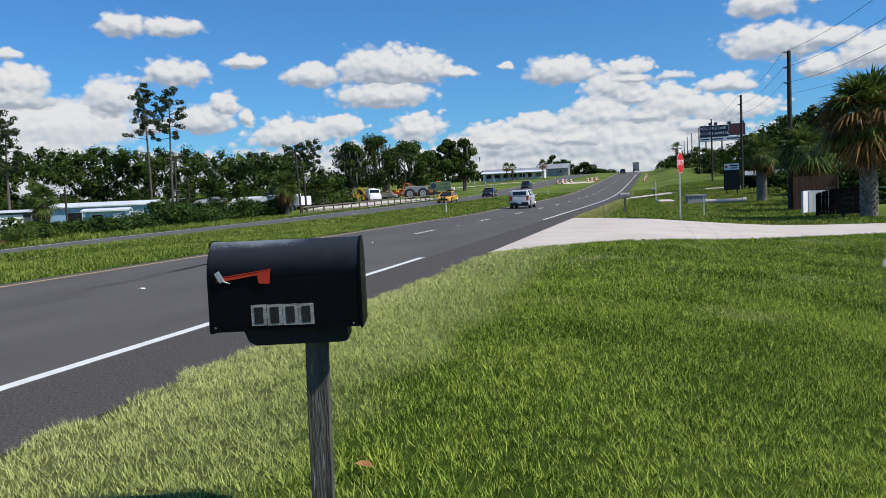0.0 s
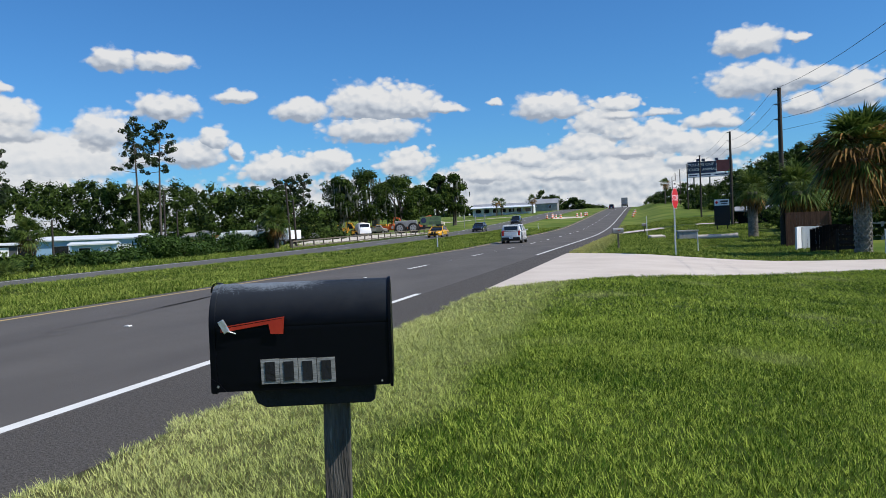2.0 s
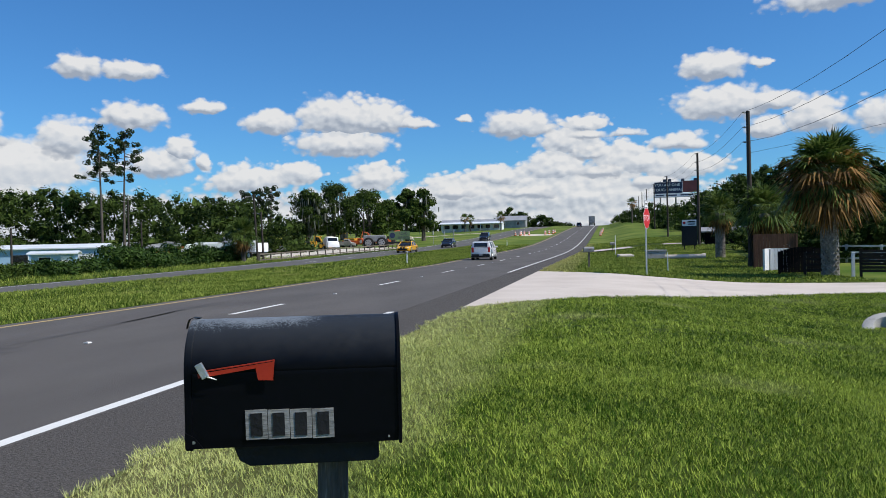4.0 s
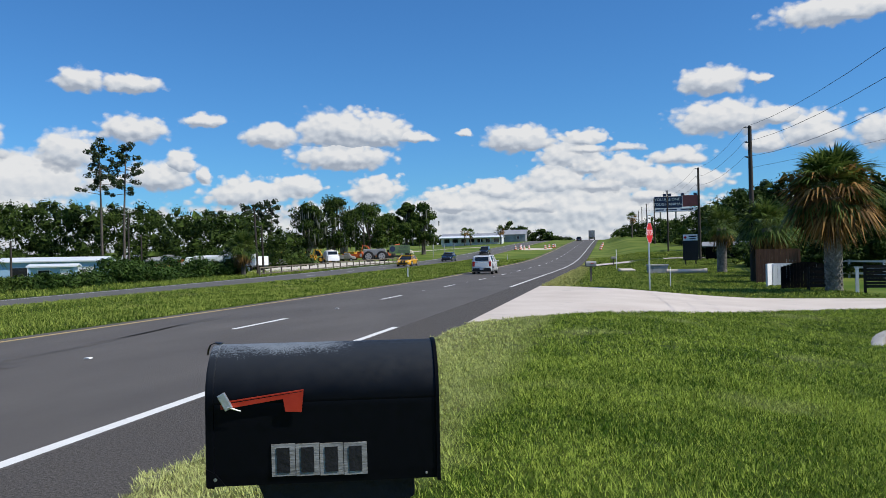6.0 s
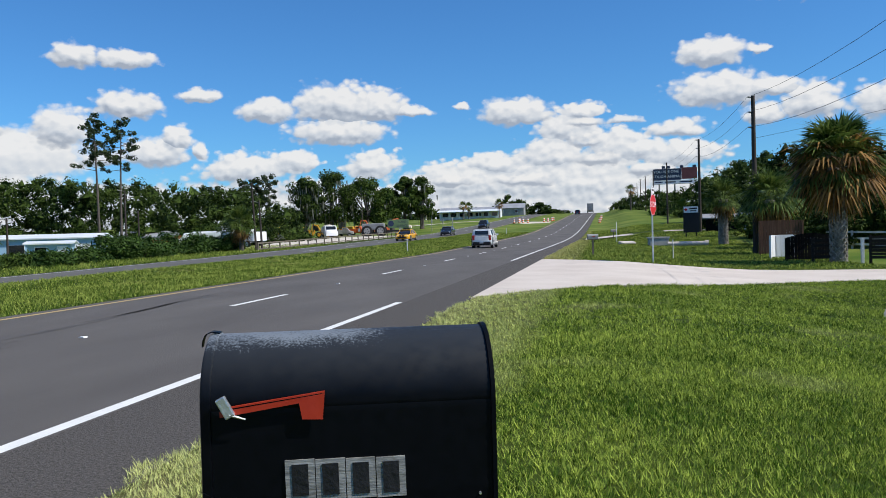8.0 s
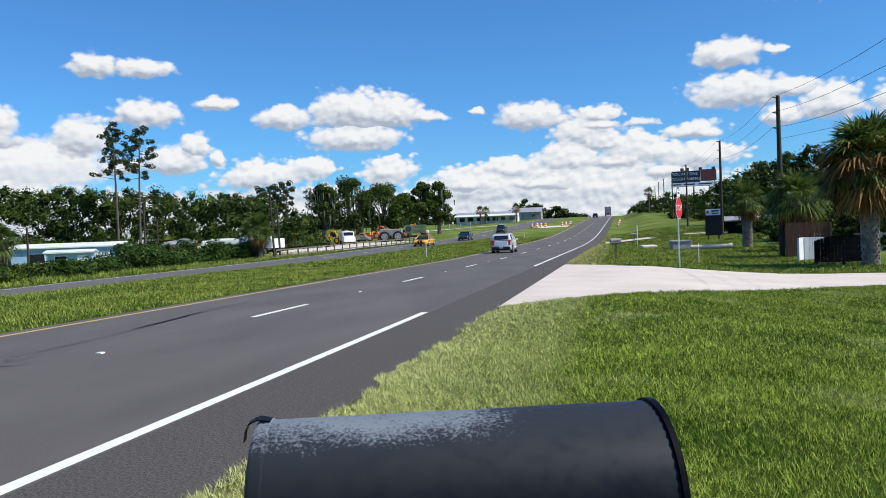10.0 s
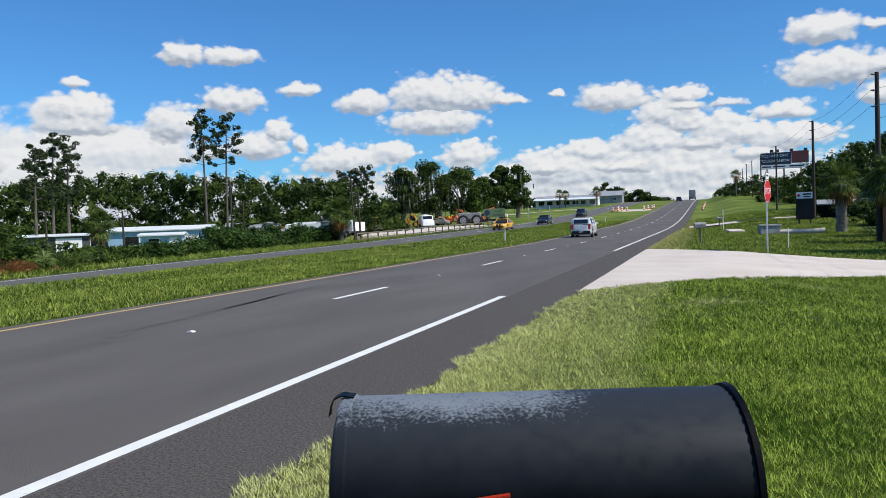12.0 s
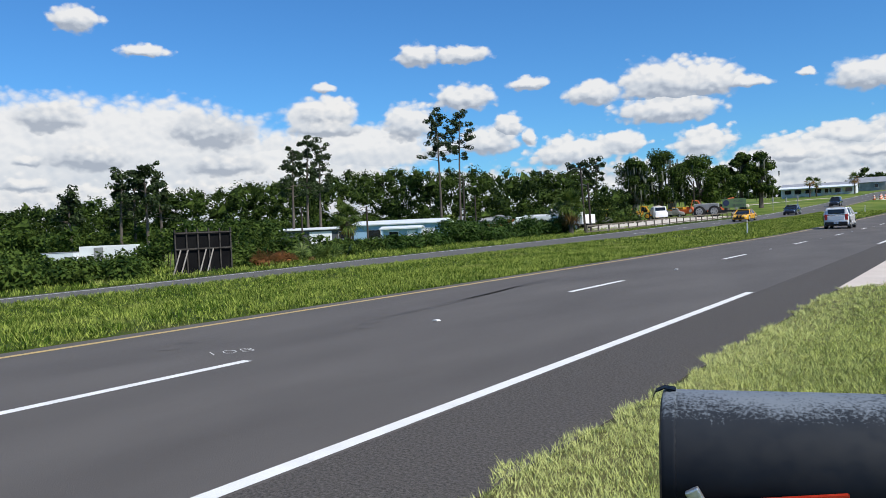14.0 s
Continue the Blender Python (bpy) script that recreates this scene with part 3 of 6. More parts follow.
def chalky_enamel():
    """Black enamel: crown weathered to a speckled pale grey, upper shell coloured paler for sky sheen."""
    mat = surface("weathered_skylit_black_enamel", (0.0014, 0.0018, 0.0032), (0.0020, 0.0024, 0.0040), scale=3, fine=40, rough=0.45, bump=0.0, spec=0.12)
    t = mat.node_tree
    add = nodes_of(t)
    p = [n for n in t.nodes if n.type == "BSDF_PRINCIPLED"][0]
    col = p.inputs["Base Color"].links[0].from_socket
    co = t.nodes.new("ShaderNodeTexCoord").outputs["Object"]
    xyz = add("ShaderNodeSeparateXYZ", co)

    def m(op, a, b=None, clamp=False):
        return add("ShaderNodeMath", a, b, op=op, clamp=clamp).outputs[0]
    speck = add("ShaderNodeTexNoise", co)
    speck.inputs["Scale"].default_value, speck.inputs["Detail"].default_value = 190.0, 3.0
    patch = add("ShaderNodeTexNoise", co)
    patch.inputs["Scale"].default_value, patch.inputs["Detail"].default_value = 14.0, 4.0
    high = add("ShaderNodeMapRange", xyz.outputs[2], 1.188, 1.224, 0.0, 1.0).outputs[0]
    along = add("ShaderNodeMapRange", xyz.outputs[0], 0.30, 0.46, 1.0, 0.0).outputs[0]
    f = m("ADD", m("MULTIPLY", high, along), m("MULTIPLY", m("SUBTRACT", patch.outputs[0], 0.5), 0.9))
    f = m("ADD", f, m("MULTIPLY", m("SUBTRACT", speck.outputs[0], 0.5), 1.6))
    f = add("ShaderNodeMapRange", m("MULTIPLY", f, m("GREATER_THAN", high, 0.02)), 0.45, 0.95, 0.0, 0.75).outputs[0]
    mx = add("ShaderNodeMix", f, dtype="RGBA")
    t.links.new(col, mx.inputs[6])
    mx.inputs[7].default_value = (0.20, 0.23, 0.26, 1)
    # sky light on the upper shell, put into the colour by height
    sky_sheen = add("ShaderNodeMapRange", m("ADD", xyz.outputs[2], m("MULTIPLY", m("SUBTRACT", patch.outputs[0], 0.5), 0.03)), 1.10, 1.21, 0.0, 0.85).outputs[0]
    dull = add("ShaderNodeMix", sky_sheen, dtype="RGBA")
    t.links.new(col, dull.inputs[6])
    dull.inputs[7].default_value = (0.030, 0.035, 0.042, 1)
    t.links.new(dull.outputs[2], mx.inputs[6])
    t.links.new(mx.outputs[2], p.inputs["Base Color"])
    return mat


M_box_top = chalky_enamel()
M_box_grey = surface("dull_grey_enamel", (0.045, 0.050, 0.060), (0.075, 0.080, 0.090), scale=12, fine=90, rough=0.55, bump=0.08)
M_dark_wood = surface("dark_painted_wood", (0.010, 0.011, 0.013), (0.022, 0.022, 0.024), scale=8, fine=60, rough=0.7, bump=0.3)
mailbox()


# ---------- turf: separate blades ----------
def blades(name, count, box, height, width, lean, material, label, keep=None, segments=2):
    """Grass blades over a rectangle x0, x1, y0, y1: each a bent, tapered leaf."""
    rng = np.random.default_rng(len(name) + count)
    # blades stand in tufts that lean apart, with darker gaps between them
    per = 8
    k = count // per
    cx, cy = np.repeat(rng.uniform(box[0], box[1], k), per), np.repeat(rng.uniform(box[2], box[3], k), per)
    vigour = np.repeat(rng.uniform(0.65, 1.3, k), per)
    heading = np.repeat(rng.uniform(0, 2 * np.pi, k), per)
    spread = height[1] * 0.33
    ox, oy = rng.normal(size=k * per) * spread, rng.normal(size=k * per) * spread
    x, y = cx + ox, cy + oy
    if keep is not None:
        ok = keep(x, y)
        x, y, ox, oy, vigour, heading = x[ok], y[ok], ox[ok], oy[ok], vigour[ok], heading[ok]
    n = len(x)
    z = land(x + 0 * y, y) - 0.01
    h = rng.uniform(height[0], height[1], n) * (0.75 + 0.5 * rng.random(n)) * vigour
    w = width * rng.uniform(0.6, 1.3, n)
    a = np.arctan2(oy + 0.6 * spread * np.sin(heading), ox + 0.6 * spread * np.cos(heading)) + rng.normal(size=n) * 0.5
    l = h * rng.uniform(lean[0], lean[1], n)
    dx, dy = np.cos(a), np.sin(a)
    b = a + rng.uniform(-0.6, 0.6, n) + np.pi / 2
    px, py = np.cos(b) * w / 2, np.sin(b) * w / 2

    def at(s, t, up):
        return np.stack([x + dx * l * t + px * s, y + dy * l * t + py * s, z + h * up], -1)
    if segments == 2:
        V = np.stack([at(-1, 0, 0), at(1, 0, 0), at(0.85, 0.35, 0.62), at(0, 1.0, 0.95), at(-0.85, 0.35, 0.62)], 1)
    else:
        V = np.stack([at(-1, 0, 0), at(1, 0, 0), at(0, 0.9, 1.0)], 1)
    return tagged(new(name, array_mesh(name, V, material)), label, "grass", kind="stuff")


def lawn(x, y):
    edge = 1.40 + 0.10 * np.sin(y * 2.1) * np.sin(y * 0.77 + 1) + 0.06 * np.sin(y * 7.3)
    near = np.interp(x, (1.42, 2.0, 2.9, 4.4, 6.8, 9.9, 13, 60), (1.4, 2.4, 3.5, 4.9, 7.6, 10.8, 12.0, 12.0))
    far = np.interp(x, (1.42, 2.2, 4, 7, 12, 16, 60), (23.6, 23.0, 21.3, 19.6, 18.4, 17.9, 17.9))
    return (x > edge) & ((y < near + 0.05) | (y > far - 0.05))


def fade_out(x, y):
    """The fine turf thins out where the coarser turf takes over."""
    return lawn(x, y) & (np.random.default_rng(3).random(len(x)) > sstep(-8.5, -2.5, y) * 0.97)


def fade_in(x, y):
    return lawn(x, y) & (np.random.default_rng(4).random(len(x)) < sstep(-9.0, -3.5, y))


blades("lawn_grass", 720000, (1.2, 10.5, -18.5, -2.5), (0.028, 0.062), 0.0078, (0.35, 1.4), M_blade, "short coarse green lawn grass with dry tips", fade_out, 1)
blades("lawn_grass", 300000, (1.2, 15.0, -9.0, 14.0), (0.035, 0.075), 0.014, (0.3, 1.2), M_blade, "short green lawn grass sloping to a shallow ditch", fade_in, 1)
blades("verge_grass", 120000, (1.2, 16.0, 19.0, 70.0), (0.06, 0.13), 0.034, (0.3, 1.1), M_rough, "uneven green verge grass beyond the driveway", lambda x, y: lawn(x, y) & (x - drift(y) > 1.5), 1)
blades("median_grass", 170000, (-18.3, -7.72, -16.0, 30.0), (0.06, 0.13), 0.024, (0.4, 1.2), M_rough, "long unmown grass on the median", lambda x, y: (x > -18.3) & (x < -7.78), 1)
blades("median_grass", 90000, (-18.3, -7.6, 30.0, 120.0), (0.07, 0.15), 0.055, (0.3, 1.1), M_rough, "long grass along the median uphill", lambda x, y: (x - drift(y) < -7.8) & (x - drift(y) > -18.3), 1)
blades("far_verge_grass", 60000, (-38.0, -26.7, -14.0, 75.0), (0.08, 0.24), 0.05, (0.3, 1.0), M_rough, "rough grass beyond the opposite carriageway", lambda x, y: x - drift(y) < -26.7, 1)
blades("hill_grass", 50000, (1.6, 22.0, 70.0, 130.0), (0.08, 0.18), 0.09, (0.3, 0.9), M_rough, "rough grass on the verge uphill", lambda x, y: (x - drift(y) > 1.6) & ((y < 83) | (y > 94)), 1)


# ---------- more materials ----------
M_leaf = surface("broad_leaves", (0.010, 0.028, 0.004), (0.082, 0.125, 0.022), scale=0.4, fine=3, rough=0.75, bump=0, island=0.45, translucent=0.2, spec=0.10)
M_leaf_dark = surface("dark_leaves", (0.006, 0.017, 0.003), (0.062, 0.098, 0.017), scale=0.25, fine=2, rough=0.75, bump=0, island=0.45, translucent=0.15, spec=0.10)
M_needle = surface("pine_needles", (0.008, 0.020, 0.005), (0.045, 0.072, 0.018), scale=0.6, fine=4, rough=0.7, bump=0, island=0.5, translucent=0.2)
M_moss = surface("grey_hanging_moss", (0.085, 0.095, 0.070), (0.150, 0.160, 0.120), scale=1, fine=5, rough=0.95, bump=0, island=0.4)
M_bush = surface("bush_leaves", (0.010, 0.030, 0.004), (0.060, 0.110, 0.018), scale=0.8, fine=5, rough=0.65, bump=0, island=0.45, translucent=0.25, spec=0.15)
M_frond = surface("palm_fronds", (0.022, 0.055, 0.008), (0.150, 0.200, 0.045), scale=1.2, fine=8, rough=0.5, bump=0, island=0.5, translucent=0.3, spec=0.2)
M_dead_frond = surface("dead_palm_fronds", (0.070, 0.035, 0.010), (0.34, 0.19, 0.055), scale=1.2, fine=8, rough=0.8, bump=0, island=0.5, translucent=0.3)
M_rust_frond = surface("rusty_dead_fronds", (0.20, 0.075, 0.025), (0.40, 0.17, 0.06), scale=1.2, fine=8, rough=0.8, bump=0, island=0.5, translucent=0.3)
M_bark = surface("grey_bark", (0.060, 0.050, 0.042), (0.140, 0.120, 0.100), scale=3, fine=18, rough=0.95, bump=0.6, stretch=(2, 2, 0.4))
M_boot = surface("palm_boot_bark", (0.11, 0.10, 0.085), (0.38, 0.35, 0.30), scale=4, fine=22, rough=0.95, bump=0.5)
M_pole = surface("dark_pole_wood", (0.030, 0.025, 0.021), (0.070, 0.058, 0.048), scale=2, fine=20, rough=0.9, bump=0.4, stretch=(3, 3, 0.2))
M_wire = surface("black_wire", (0.012, 0.012, 0.012), (0.020, 0.020, 0.020), rough=0.6, bump=0)
M_fence_dark = surface("dark_stained_board", (0.010, 0.008, 0.006), (0.028, 0.020, 0.015), scale=3, fine=25, rough=0.85, bump=0.4, object_random=0.3, stretch=(1, 1, 4))
M_fence_brown = surface("red_brown_board", (0.085, 0.038, 0.022), (0.150, 0.075, 0.045), scale=3, fine=25, rough=0.85, bump=0.4, object_random=0.3, stretch=(4, 4, 0.5))
M_fence_old = surface("weathered_rail_wood", (0.10, 0.085, 0.065), (0.20, 0.17, 0.13), scale=3, fine=25, rough=0.9, bump=0.4, object_random=0.3)
M_vinyl = surface("white_vinyl", (0.72, 0.73, 0.74), (0.80, 0.80, 0.80), scale=2, fine=20, rough=0.4, bump=0.05, spot=(0.5, 0.5, 0.46), spot_scale=2, spot_cut=0.66)
M_white = surface("white_painted_metal", (0.70, 0.71, 0.72), (0.80, 0.80, 0.80), scale=1, fine=20, rough=0.45, bump=0.05, spot=(0.5, 0.5, 0.48), spot_scale=1.2, spot_cut=0.66)
M_blue_wall = surface("blue_metal_siding", (0.24, 0.40, 0.56), (0.32, 0.48, 0.63), scale=0.5, fine=9, rough=0.5, bump=0.1, stretch=(3, 3, 0.3))
M_dark_wall = surface("dark_shaded_siding", (0.05, 0.055, 0.06), (0.09, 0.10, 0.11), scale=0.5, fine=9, rough=0.6, bump=0.1)
M_roof_white = surface("pale_metal_roof", (0.62, 0.66, 0.70), (0.76, 0.78, 0.80), scale=0.4, fine=6, rough=0.4, bump=0.05)
M_roof_grey = surface("grey_roof", (0.22, 0.23, 0.25), (0.32, 0.33, 0.35), scale=0.4, fine=6, rough=0.6, bump=0.1)
M_glass = surface("dark_window_glass", (0.010, 0.012, 0.014), (0.016, 0.018, 0.020), scale=2, fine=10, rough=0.08, bump=0, spec=0.7)
M_tyre = surface("tyre_rubber", (0.012, 0.012, 0.012), (0.025, 0.025, 0.024), scale=8, fine=40, rough=0.85, bump=0.2)
M_rim = surface("alloy_rim", (0.42, 0.43, 0.44), (0.56, 0.56, 0.57), scale=8, fine=40, rough=0.35, metal=0.8)
M_car_white = surface("white_car_paint", (0.74, 0.75, 0.76), (0.80, 0.80, 0.80), scale=0.7, fine=12, rough=0.25, bump=0, spec=0.5, coat=0.6)
M_car_yellow = surface("yellow_car_paint", (0.72, 0.34, 0.015), (0.80, 0.42, 0.02), scale=0.7, fine=12, rough=0.25, bump=0, spec=0.5, coat=0.6)
M_car_dark = surface("dark_blue_car_paint", (0.012, 0.016, 0.030), (0.022, 0.028, 0.045), scale=0.7, fine=12, rough=0.2, bump=0, spec=0.5, coat=0.6)
M_tail = surface("red_lens", (0.35, 0.010, 0.010), (0.45, 0.02, 0.02), rough=0.2, bump=0, spec=0.6)
M_lamp_lens = surface("clear_lens", (0.6, 0.6, 0.6), (0.7, 0.7, 0.7), rough=0.15, bump=0, spec=0.6)
M_plant_yellow = surface("machine_yellow", (0.60, 0.28, 0.02), (0.72, 0.36, 0.03), scale=0.8, fine=12, rough=0.5, bump=0.05, spot=(0.25, 0.14, 0.04), spot_scale=1.2, spot_cut=0.62)
M_plant_red = surface("machine_orange_red", (0.50, 0.090, 0.025), (0.60, 0.14, 0.04), scale=0.8, fine=12, rough=0.5, bump=0.05, spot=(0.25, 0.10, 0.05), spot_scale=1.2, spot_cut=0.62)
M_plant_grey = surface("machine_grey", (0.20, 0.20, 0.20), (0.34, 0.34, 0.33), scale=0.8, fine=12, rough=0.6, bump=0.05)
M_plant_green = surface("dull_green_panel", (0.10, 0.17, 0.08), (0.17, 0.24, 0.11), scale=0.8, fine=12, rough=0.6, bump=0.05)
M_orange = surface("traffic_orange", (0.75, 0.14, 0.03), (0.85, 0.20, 0.05), scale=2, fine=12, rough=0.5, bump=0)
M_sign_red = surface("sign_red", (0.48, 0.012, 0.018), (0.56, 0.03, 0.03), scale=2, fine=12, rough=0.4, bump=0)
M_sign_white = surface("sign_white", (0.74, 0.74, 0.74), (0.80, 0.80, 0.80), scale=2, fine=12, rough=0.4, bump=0)
M_navy = surface("navy_print", (0.022, 0.035, 0.075), (0.035, 0.050, 0.095), scale=0.5, fine=8, rough=0.6, bump=0)
M_maroon = surface("maroon_print", (0.14, 0.045, 0.050), (0.22, 0.07, 0.07), scale=0.5, fine=8, rough=0.6, bump=0)
M_sand = surface("sandy_gravel", (0.44, 0.39, 0.32), (0.60, 0.55, 0.47), scale=0.5, fine=12, rough=0.95, bump=0.3)
# near black; also stands in for shade on the gate and culvert throat
M_near_black = surface("near_black_board", (0.005, 0.005, 0.006), (0.012, 0.012, 0.012), scale=1.2, fine=20, rough=0.9, bump=0.3, spec=0.04)
M_grey_timber = surface("grey_bracing_timber", (0.16, 0.145, 0.125), (0.28, 0.26, 0.23), scale=3, fine=25, rough=0.9, bump=0.4, object_random=0.2)
M_dark_timber = surface("dark_brown_timber", (0.022, 0.020, 0.018), (0.075, 0.066, 0.058), scale=3, fine=25, rough=0.9, bump=0.4)
M_dry_leaf = surface("dry_fallen_leaf", (0.30, 0.13, 0.05), (0.42, 0.22, 0.09), scale=20, fine=90, rough=0.9, bump=0.3)


def spot_at(bearing, distance):
    """A place by its bearing from the road's direction and its distance from the mailbox verge."""
    x, y = 4.4 + distance * math.sin(radians(bearing)), -16.4 + distance * math.cos(radians(bearing))
    return x, y, z_at(x, y)


# ---------- plants ----------
def leaf_quads(rng, centres, radii, per, size, squash=0.75, droop=0.0):
    """Leaf polygons scattered through rounded clumps, denser towards each clump's skin."""
    c = np.repeat(np.asarray(centres, float), per, axis=0)
    r = np.repeat(np.asarray(radii, float), per)
    n = len(c)
    d = rng.normal(size=(n, 3))
    d /= np.linalg.norm(d, axis=1)[:, None]
    rad = r * rng.uniform(0.45, 1.08, n) ** 0.6
    p = c + d * rad[:, None] * np.array([1, 1, squash])
    p[:, 2] -= droop * rng.random(n) * r
    nrm = d * 0.9 + rng.normal(size=(n, 3)) * 0.6 + np.array([0, 0, 0.5])
    nrm /= np.linalg.norm(nrm, axis=1)[:, None]
    a = np.cross(nrm, rng.normal(size=(n, 3)))
    a /= np.linalg.norm(a, axis=1)[:, None] + 1e-9
    b = np.cross(nrm, a)
    s = (size * rng.uniform(0.55, 1.25, n))[:, None]
    return np.stack([p - a * s, p - b * s * 0.45, p + a * s, p + b * s * 0.45], 1)


def crown_clumps(rng, height, low, width, count, top=0.5):
    """Clump centres and sizes for an irregular crown."""
    out, rad = [], []
    for _ in range(count):
        t = rng.random()
        z = low + (height - low) * t
        w = width / 2 * math.sin(math.pi * min(max(0.16 + 0.84 * t ** 0.8, 0), 1)) ** top
        a, q = rng.uniform(0, 2 * math.pi), math.sqrt(rng.random())
        out.append((w * q * math.cos(a), w * q * math.sin(a), z))
        rad.append(width * rng.uniform(0.10, 0.19))
    return out, rad


def make_tree(name, label, m, seed, height, width, low, clumps, per, leaf, material, trunk=0.3, moss=0):
    rng = np.random.default_rng(seed)
    t = thing(name, label, "tree", m)
    cs, rs = crown_clumps(rng, height * 0.93, low, width, clumps)
    g = Geo()
    bend = [(0, 0, -0.4), (rng.uniform(-.2, .2), rng.uniform(-.2, .2), height * 0.2), (rng.uniform(-.4, .4), rng.uniform(-.4, .4), height * 0.42), (rng.uniform(-.6, .6), rng.uniform(-.6, .6), height * 0.75)]
    g.tube(bend, [trunk * 1.3, trunk, trunk * 0.75, trunk * 0.25], 8)
    for c in cs[:: max(1, len(cs) // 14)]:
        k = rng.uniform(0.25, 0.5)
        s = (bend[2][0] * k, bend[2][1] * k, height * (0.18 + 0.35 * k))
        mid = tuple(s[i] * 0.45 + c[i] * 0.55 + (0.3 if i == 2 else 0) for i in range(3))
        g.tube([s, mid, c], [trunk * 0.42, trunk * 0.24, trunk * 0.07], 5, caps=False)
    part("trunk", g, M_bark, t, "grey-brown trunk and limbs", smooth=True)
    part("crown", array_mesh("crown", leaf_quads(rng, cs, rs, per, leaf, 0.8), material), material, t)
    if moss:
        base = np.array([cs[i] for i in rng.integers(0, len(cs), moss)]) * [0.85, 0.85, 0.93] + rng.normal(size=(moss, 3)) * [width * 0.12, width * 0.12, 0.4]
        L = rng.uniform(0.8, 2.6, moss)
        a = rng.uniform(0, np.pi, moss)
        w = rng.uniform(0.08, 0.22, moss)
        dx = np.stack([np.cos(a) * w, np.sin(a) * w, 0 * a], -1)
        down = np.stack([rng.normal(size=moss) * 0.1, rng.normal(size=moss) * 0.1, -L], -1)
        V = np.stack([base - dx, base + dx, base + dx * 0.7 + down * 0.6, base + down, base - dx * 0.7 + down * 0.6], 1)
        tagged(part("hanging_moss", array_mesh("hanging_moss", V, M_moss), M_moss, t, "grey hanging moss"), kind="stuff")
    return t


def make_pine(label, m, seed, height, spread, bare=0.5, clumps=34):
    rng = np.random.default_rng(seed)
    t = thing("pine_tree", label, "tree", m)
    g = Geo()
    lean = rng.uniform(-0.5, 0.5, 2)
    g.tube([(lean[0] * k * k, lean[1] * k * k, height * k - (0.4 if k == 0 else 0)) for k in (0, .25, .5, .75, 0.97)], [0.24, 0.19, 0.15, 0.10, 0.03], 7)
    cs, rs = [], []
    for i in range(clumps):
        k = bare + (1 - bare) * (i + rng.random()) / clumps
        a = rng.uniform(0, 2 * math.pi)
        reach = spread * (1.02 - 0.55 * (k - bare) / (1 - bare)) * rng.uniform(0.35, 1.0)
        s = (lean[0] * k * k, lean[1] * k * k, height * k)
        c = (s[0] + reach * math.cos(a), s[1] + reach * math.sin(a), s[2] + rng.uniform(-0.2, 0.9))
        g.tube([s, ((s[0] + c[0]) / 2, (s[1] + c[1]) / 2, (s[2] + c[2]) / 2 - 0.1), c], [0.05, 0.035, 0.015], 4, caps=False)
        for q in (1.0, 0.72):
            cs.append(tuple(s[j] + (c[j] - s[j]) * q + rng.normal() * 0.15 for j in range(3)))
            rs.append(rng.uniform(0.32, 0.62))
    part("trunk", g, M_bark, t, "tall bare slender trunk", smooth=True)
    part("crown", array_mesh("crown", leaf_quads(rng, cs, rs, 46, 0.22, 0.7), M_needle), M_needle, t, "open tufts of dark needles")
    return t


def frond_polys(rng, origin, az, up, length, leaflets, droop):
    """One fan frond: a stalk, then leaflets that spread and hang."""
    d = np.array([math.cos(az) * math.cos(up), math.sin(az) * math.cos(up), math.sin(up)])
    side = np.array([-math.sin(az), math.cos(az), 0.0])
    nrm = np.cross(d, side)
    hub = origin + d * length * 0.5
    out = [np.stack([origin - side * 0.02, origin + side * 0.02, hub + side * 0.012, hub - side * 0.012])]
    for k in range(leaflets):
        a = -1.75 + 3.5 * (k + rng.uniform(-.3, .3)) / (leaflets - 1)
        e = d * math.cos(a) + side * math.sin(a) + nrm * rng.uniform(-0.15, 0.15)
        L = length * 0.66 * (0.70 + 0.30 * math.cos(a)) * rng.uniform(0.85, 1.1)
        w = np.cross(e, nrm)
        w = w / (np.linalg.norm(w) + 1e-9) * 0.021 * length
        mid = hub + e * L * 0.55
        tip = hub + e * L - np.array([0, 0, droop * L * rng.uniform(0.6, 1.2)])
        out.append(np.stack([hub, mid + w, tip, mid - w]))
    return out


